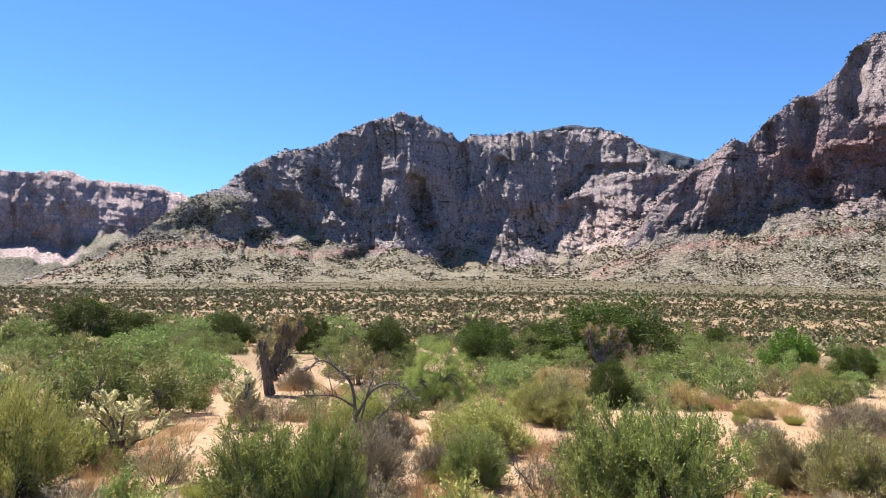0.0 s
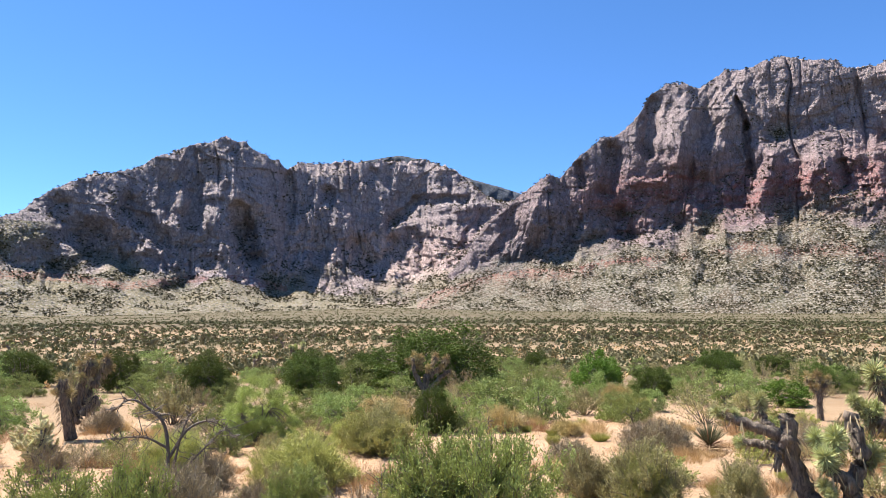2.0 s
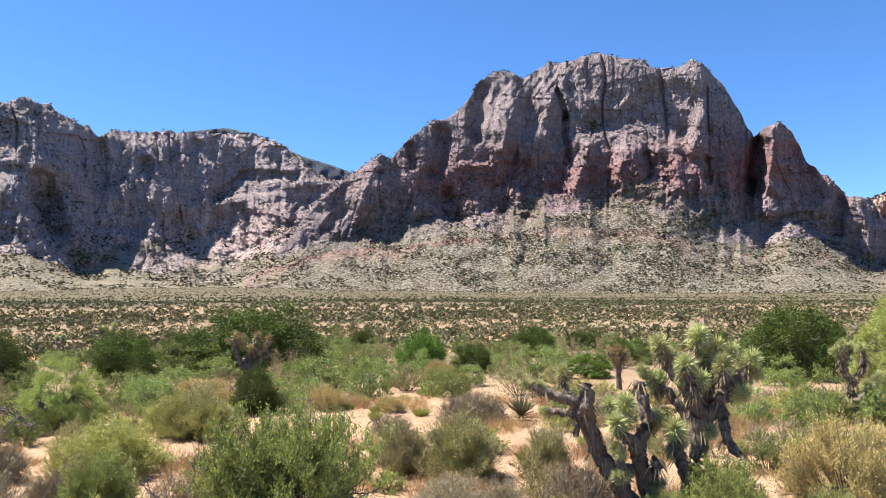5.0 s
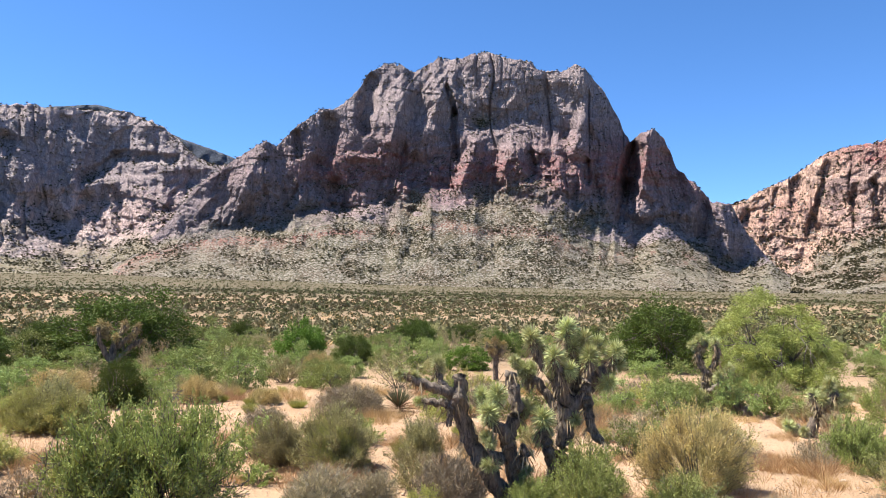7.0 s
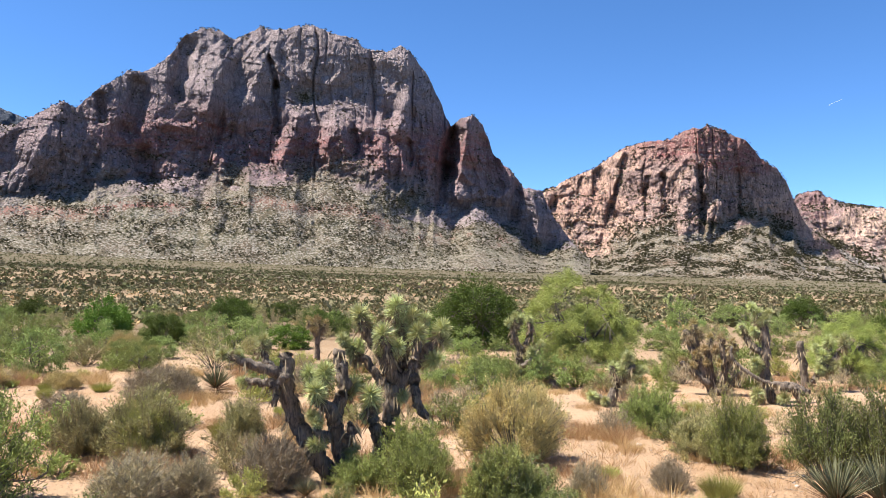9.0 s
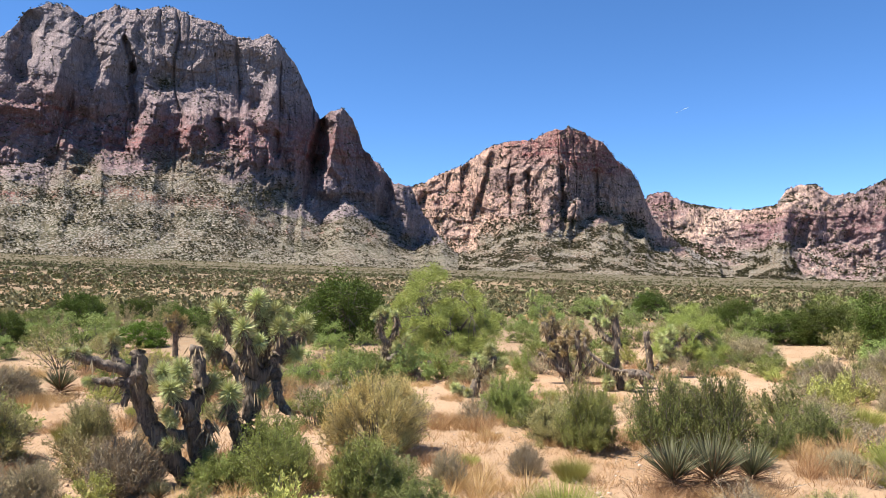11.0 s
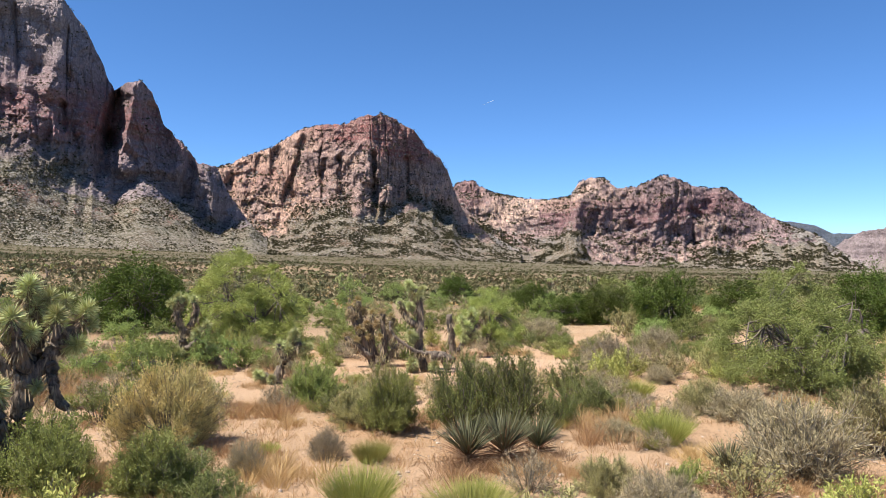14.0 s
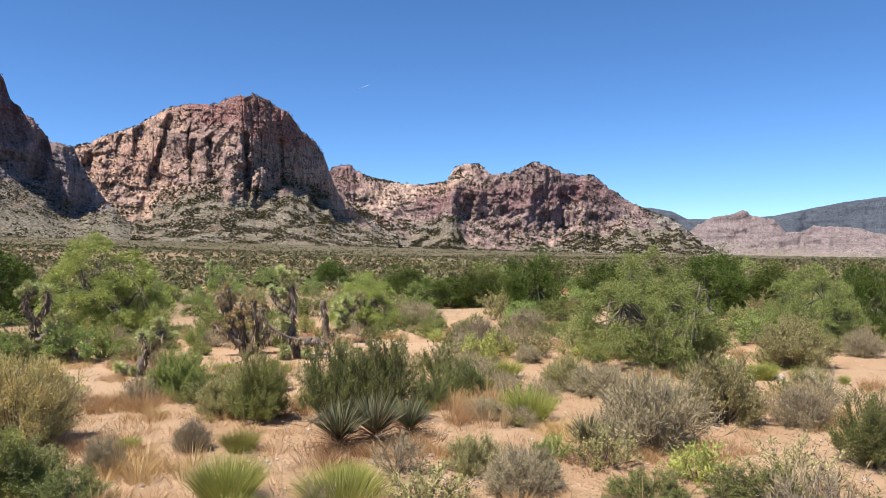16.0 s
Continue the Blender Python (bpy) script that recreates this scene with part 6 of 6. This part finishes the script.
joshua_tree(-9.79, 21.62, -23.7, [
    (0.12, 0.1, [(-0, 0, 0.05), (0.17, 0, 0.94), (0.22, 0, 1.74)]),
    (0.08, 0.06, [(0.2, 0, 1.12), (-0.13, 0, 1.73), (-0.22, 0, 2.22)]),
    (0.08, 0.06, [(0.22, 0, 1.65), (0.39, 0, 2.02), (0.5, 0, 2.24)]),
    (0.07, 0.06, [(0.24, 0, 1.21), (0.7, 0, 1.67), (0.96, 0, 1.81)]),
    (0.07, 0.05, [(0.31, 0, 1.66), (0.7, 0, 2.02), (0.85, 0, 2.2)]),
], [
    ((-0.18, 0, 2.36), (-0.3, 0, 1), 1.5), ((0.04, 0, 2.27), (0, -0.2, 1), 1.4), ((0.5, 0, 2.33), (0.1, -0.1, 1), 1.5),
    ((0.85, 0, 2.25), (0.4, 0, 1), 1.4), ((1, 0, 1.78), (0.9, -0.1, 0.2), 1.2), ((0.26, -0.2, 1.97), (0, -0.6, 0.6), 1.3),
    ((0.7, -0.1, 1.98), (0.2, -0.6, 0.4), 1.2), ((-0.4, 0, 2.17), (-0.8, 0, 0.5), 1.2),
], "tall Joshua tree with a bare trunk and dense dry heads", brown=True, shaggy=0.15, scale=0.75)

joshua_tree(-17.95, 15.76, -48.2, [
    (0.16, 0.13, [(0, 0, 0.05), (-0.17, 0, 1.02), (-0.28, 0, 1.73)]),
    (0.14, 0.11, [(0.03, 0.1, 0.48), (0.21, 0.1, 1.55), (0.41, 0.1, 2.18)]),
    (0.12, 0.09, [(0.11, -0.1, 0.59), (0.49, -0.1, 1.03), (0.61, -0.1, 1.21)]),
    (0.12, 0.09, [(0.15, 0.2, 0.83), (0.64, 0.2, 1.82), (0.85, 0.2, 2.28)]),
], [
    ((0.4, 0.1, 2.41), (0, 0, 1), 1.5), ((0.14, 0.1, 2.18), (-0.3, -0.2, 1), 1.4), ((0.63, 0.1, 2.19), (0.4, -0.2, 0.8), 1.4),
    ((-0.33, 0, 1.82), (-0.2, 0, 1), 1.5), ((-0.03, -0.2, 1.41), (0, -0.8, 0.4), 1.4), ((0.85, 0.2, 2.37), (0, 0, 1), 1.5),
    ((0.57, -0.1, 1.12), (0.7, -0.3, 0.1), 1.2), ((-0.48, -0.1, 1.43), (-0.7, -0.4, 0.3), 1.2), ((1, 0.2, 2.05), (0.7, 0, 0.6), 1.3),
    ((0.2, -0.1, 1.83), (0, -0.6, 0.6), 1.3),
], "shaggy Joshua tree wrapped in brown dead leaves", brown=True, shaggy=1, scale=0.8)

joshua_tree(1.95, 27.85, 4.3, [
    (0.1, 0.08, [(-0, 0, 0.05), (0.02, 0, 0.85), (0.03, 0, 1.35)]),
    (0.07, 0.05, [(0.02, 0, 0.85), (-0.22, 0, 1.25), (-0.32, 0, 1.45)]),
    (0.07, 0.05, [(0.03, 0, 0.95), (0.23, 0, 1.2), (0.3, 0, 1.35)]),
], [
    ((-0.32, 0, 1.55), (-0.4, 0, 1), 1.6), ((0, 0, 1.6), (0, 0, 1), 1.7), ((0.3, 0, 1.45), (0.4, 0, 1), 1.5),
    ((-0.02, -0.2, 1.21), (0, -0.7, 0.5), 1.3),
], "small Joshua tree with a stubby trunk", brown=True, shaggy=0.3, scale=0.8)


# Joshua trees dotted over the rise
g = np.random.RandomState(140)
for k in range(30):
    r, a = 62 * (230 / 62) ** g.rand(), g.uniform(-64, 50)
    x, y, h = r * math.sin(radians(a)), r * math.cos(radians(a)), g.uniform(1.6, 3.0)
    limbs, heads = [(0.14, 0.10, [(0, 0, 0), (0.05, 0, h * 0.35), (0, 0.05, h * 0.6)])], []
    for q in range(g.randint(3, 6)):
        b = g.uniform(0, 6.283)
        end = (math.cos(b) * h * 0.30, math.sin(b) * h * 0.30, h * g.uniform(0.75, 1.0))
        limbs.append((0.09, 0.07, [(0, 0, h * 0.45), (end[0] * 0.8, end[1] * 0.8, h * 0.6), end]))
        heads.append((end, (end[0] * 0.6, end[1] * 0.6, 1.0), 1.5))
    joshua_tree(x, y, a, limbs, heads, "distant Joshua tree standing in the scrub", brown=k % 2 == 0, shaggy=0.1)


YUCCA_MESHES = [mesh_of("yucca_leaves", *rosette(120 + k, 250, 0.58, 0.012, 0.58), YUCCA) for k in range(3)]
YUCCA_DRY = [mesh_of("yucca_dry_leaves", *rosette(130 + k, 300, 0.44, 0.009, -0.3, True), LITTER) for k in range(2)]
YUCCA_ROWS = [(-1.82, 19.47, 0.93, 0.72), (-1.15, 19.48, 0.99, 0.84), (6.59, 7.65, 0.71, 0.84), (7.12, 7.5, 0.7, 0.86), (7.78, 7.48, 0.54, 0.7), (8.87, 5.16, 0.66, 0.64),
    (0.48, 9.76, 0.37, 0.33)]
litter_meshes = [mesh_of("litter_blades", *straw_patch(57 + k), LITTER) for k in range(2)]
tufts("brown_grass_clump", litter_meshes, [(x * 0.965, y * 0.965, 1.5 * h, 0.5 * h) for x, y, w, h in YUCCA_ROWS], 1.2, 0.5, "brown dead grass round the foot of a yucca", "grass")
for k, (x, y, w, h) in enumerate(YUCCA_ROWS):
    ob = new("yucca")
    s = h / 0.84
    ob.matrix_basis = pose(x, y, float(ground_z(np.array(x), np.array(y))) + 0.16 * s, 0, 0, 61 * k) @ Matrix.Diagonal((s, s, s, 1))
    part("leaves", YUCCA_MESHES[k % 3], ob)
    part("dry_leaves", YUCCA_DRY[k % 2], ob, "dry brown leaves round the foot")
    tagged(ob, "grey-green yucca with stiff dagger leaves over brown litter", "yucca", "yuccas")


def cholla(x, y, width, height, seed):
    """A branching cactus of spiny joints on a dark woody foot."""
    g = np.random.RandomState(seed)
    ob = new("cholla_cactus")
    ob.matrix_basis = pose(x, y, float(ground_z(np.array(x), np.array(y))) - 0.03, 0, 0, 40 * seed)
    joints, wood, tips = [], [], []
    for s in range(9):
        a = 6.283 * s / 9 + g.uniform(-0.3, 0.3)
        q = g.uniform(0.25, 1.0)
        end = np.array([np.cos(a) * q * width * 0.36, np.sin(a) * q * width * 0.36, height * (0.72 - 0.38 * q) * g.uniform(0.85, 1.2)])
        mid = end * [0.4, 0.4, 0.65]
        wood.append(tube(smooth_line([(0, 0, 0), mid, end], 6), np.linspace(0.026, 0.016, 6), 6, 0.2, s))
        tips += [end, mid * 1.1 + [0, 0, 0.08], mid * 0.7, (mid + end) / 2]
    pieces = 0
    while tips and pieces < 230:
        at = tips.pop(0)
        for _ in range(g.randint(2, 4)):
            out = np.array([at[0] / width, at[1] / width, 0.35]) * 1.2 + g.normal(size=3) * 0.55
            out[2] = abs(out[2]) * 0.9 + 0.12
            out /= np.linalg.norm(out)
            n = g.uniform(0.13, 0.22)
            end = at + out * n
            if end[2] > height or np.hypot(end[0], end[1]) > width * 0.56:
                continue
            line = at + out * n * np.linspace(0, 1, 5)[:, None]
            joints.append((line, out))
            tips.append(end)
            pieces += 1
    for v, f in wood:
        part("stem", mesh_of("cholla_stem", v, f, TWIG, True), ob, "dark woody stem")
    for l, o in joints:
        part("joint", mesh_of("cholla_joint", *tube(l, np.array([0.014, 0.024, 0.026, 0.023, 0.010]) * 1.05, 6), CHOLLA, True), ob)
    sb, sw = [], []
    for l, o in joints:
        t = g.rand(75, 1)
        side = np.cross(o, g.normal(size=(75, 3)))
        side /= np.linalg.norm(side, axis=1, keepdims=True)
        sb.append(l[0] + (l[-1] - l[0]) * t + side * 0.022)
        sw.append(side + 0.35 * g.normal(size=(75, 3)))
    tagged(part("spine_cover", mesh_of("spine_cover", *blades(np.concatenate(sb), np.concatenate(sw), 0.034, 0.0075, g, flat=True), SPINE), ob, "pale straw-coloured spines"), kind="stuff")
    tagged(ob, "branching cholla cactus with pale glowing spines", "cactus", "cholla cacti")


for k, (x, y, w, h) in enumerate([(-12.64, 7.6, 2.21, 1.49), (-13.72, 11.24, 1.34, 1.67), (-22.37, 9.92, 1.76, 1.2), (-35.63, 20.09, 1.55, 1.4), (-40.78, 18.45, 1.36, 2.38)]):
    cholla(x, y, w, h, k + 1)


def bare_branch(x, y, heading, limbs, label):
    """A leafless arching branch with twigs."""
    ob = new("dead_branch")
    ob.matrix_basis = pose(x, y, float(ground_z(np.array(x), np.array(y))) - 0.03, 0, 0, -heading)
    g = np.random.RandomState(int(abs(x * 100)))
    for r0, pts in limbs:
        line = smooth_line(pts, 5 * len(pts))
        limb = part("limb", mesh_of("limb", *tube(line, np.linspace(r0, r0 * 0.3, len(line)), 6, 0.15), TWIG, True), ob)
        for _ in range(26):
            at = line[g.randint(len(line) // 3, len(line))]
            mid = at + g.normal(size=3) * 0.10 + [0, 0, 0.04]
            part("twig", mesh_of("twig", *tube(smooth_line([at, mid, mid + g.normal(size=3) * 0.14 - [0, 0, 0.03]], 5), np.linspace(r0 * 0.3, r0 * 0.12, 5), 4), TWIG, True), limb)
    tagged(ob, label, "branch", "dead branches")


bare_branch(-10.30, 11.22, -41.7, [(0.042, [(0, 0, 0.03), (-0.09, 0, 1.14), (-0.38, 0.1, 1.51), (-0.73, 0.2, 1.7), (-1.06, 0.3, 1.49)]), (0.034, [(-0.04, 0, 0.58), (0.31, 0, 1.14), (0.76, 0.1, 1.24), (1.22, 0.1, 0.91)]), (0.028, [(-0.04, 0, 0.8), (-0.47, -0.1, 1.03), (-1.13, -0.1, 1.03)]), (0.03, [(-0, 0, 0.14), (0.19, -0.1, 1.04), (0.35, -0.1, 1.48)]), (0.03, [(-0, 0, 0.14), (0.53, -0.2, 0.72), (0.97, -0.2, 1.16)]), ], "dead grey arching branches over a twiggy shrub")
bare_branch(-3.40, 10.29, -18.3, [(0.016, [(-0.29, 0, 0.2), (0.07, -0.1, 0.31), (0.58, -0.2, 0.32), (0.72, -0.2, 0.4)]), (0.014, [(-0.07, 0, 0.11), (0.29, 0.1, 0.21), (0.67, 0.1, 0.1)]), ], "bleached dead branch lying in the brush")
bare_branch(-5.18, 14.27, -20.0, [(0.016, [(0, 0, 0.03), (-0.12, 0, 0.72), (0.07, 0, 1.08), (0.17, 0, 1.19)]), (0.014, [(-0.1, 0, 0.67), (0.18, 0.1, 0.8), (0.44, 0.1, 0.68)]), ], "bare grey twigs standing out of a bush")
bare_branch(-5.38, 9.72, -27.6, [(0.016, [(0, 0, -0.05), (-0.24, 0, 0.33), (-0.45, 0, 0.56)]), (0.014, [(0, 0, 0.03), (0.2, 0.1, 0.49), (0.24, 0.1, 0.82)]), (0.012, [(-0.08, 0, 0.1), (0.32, 0, 0.28), (0.71, 0, 0.38)]), ], "bare dark twigs of a dead shrub")
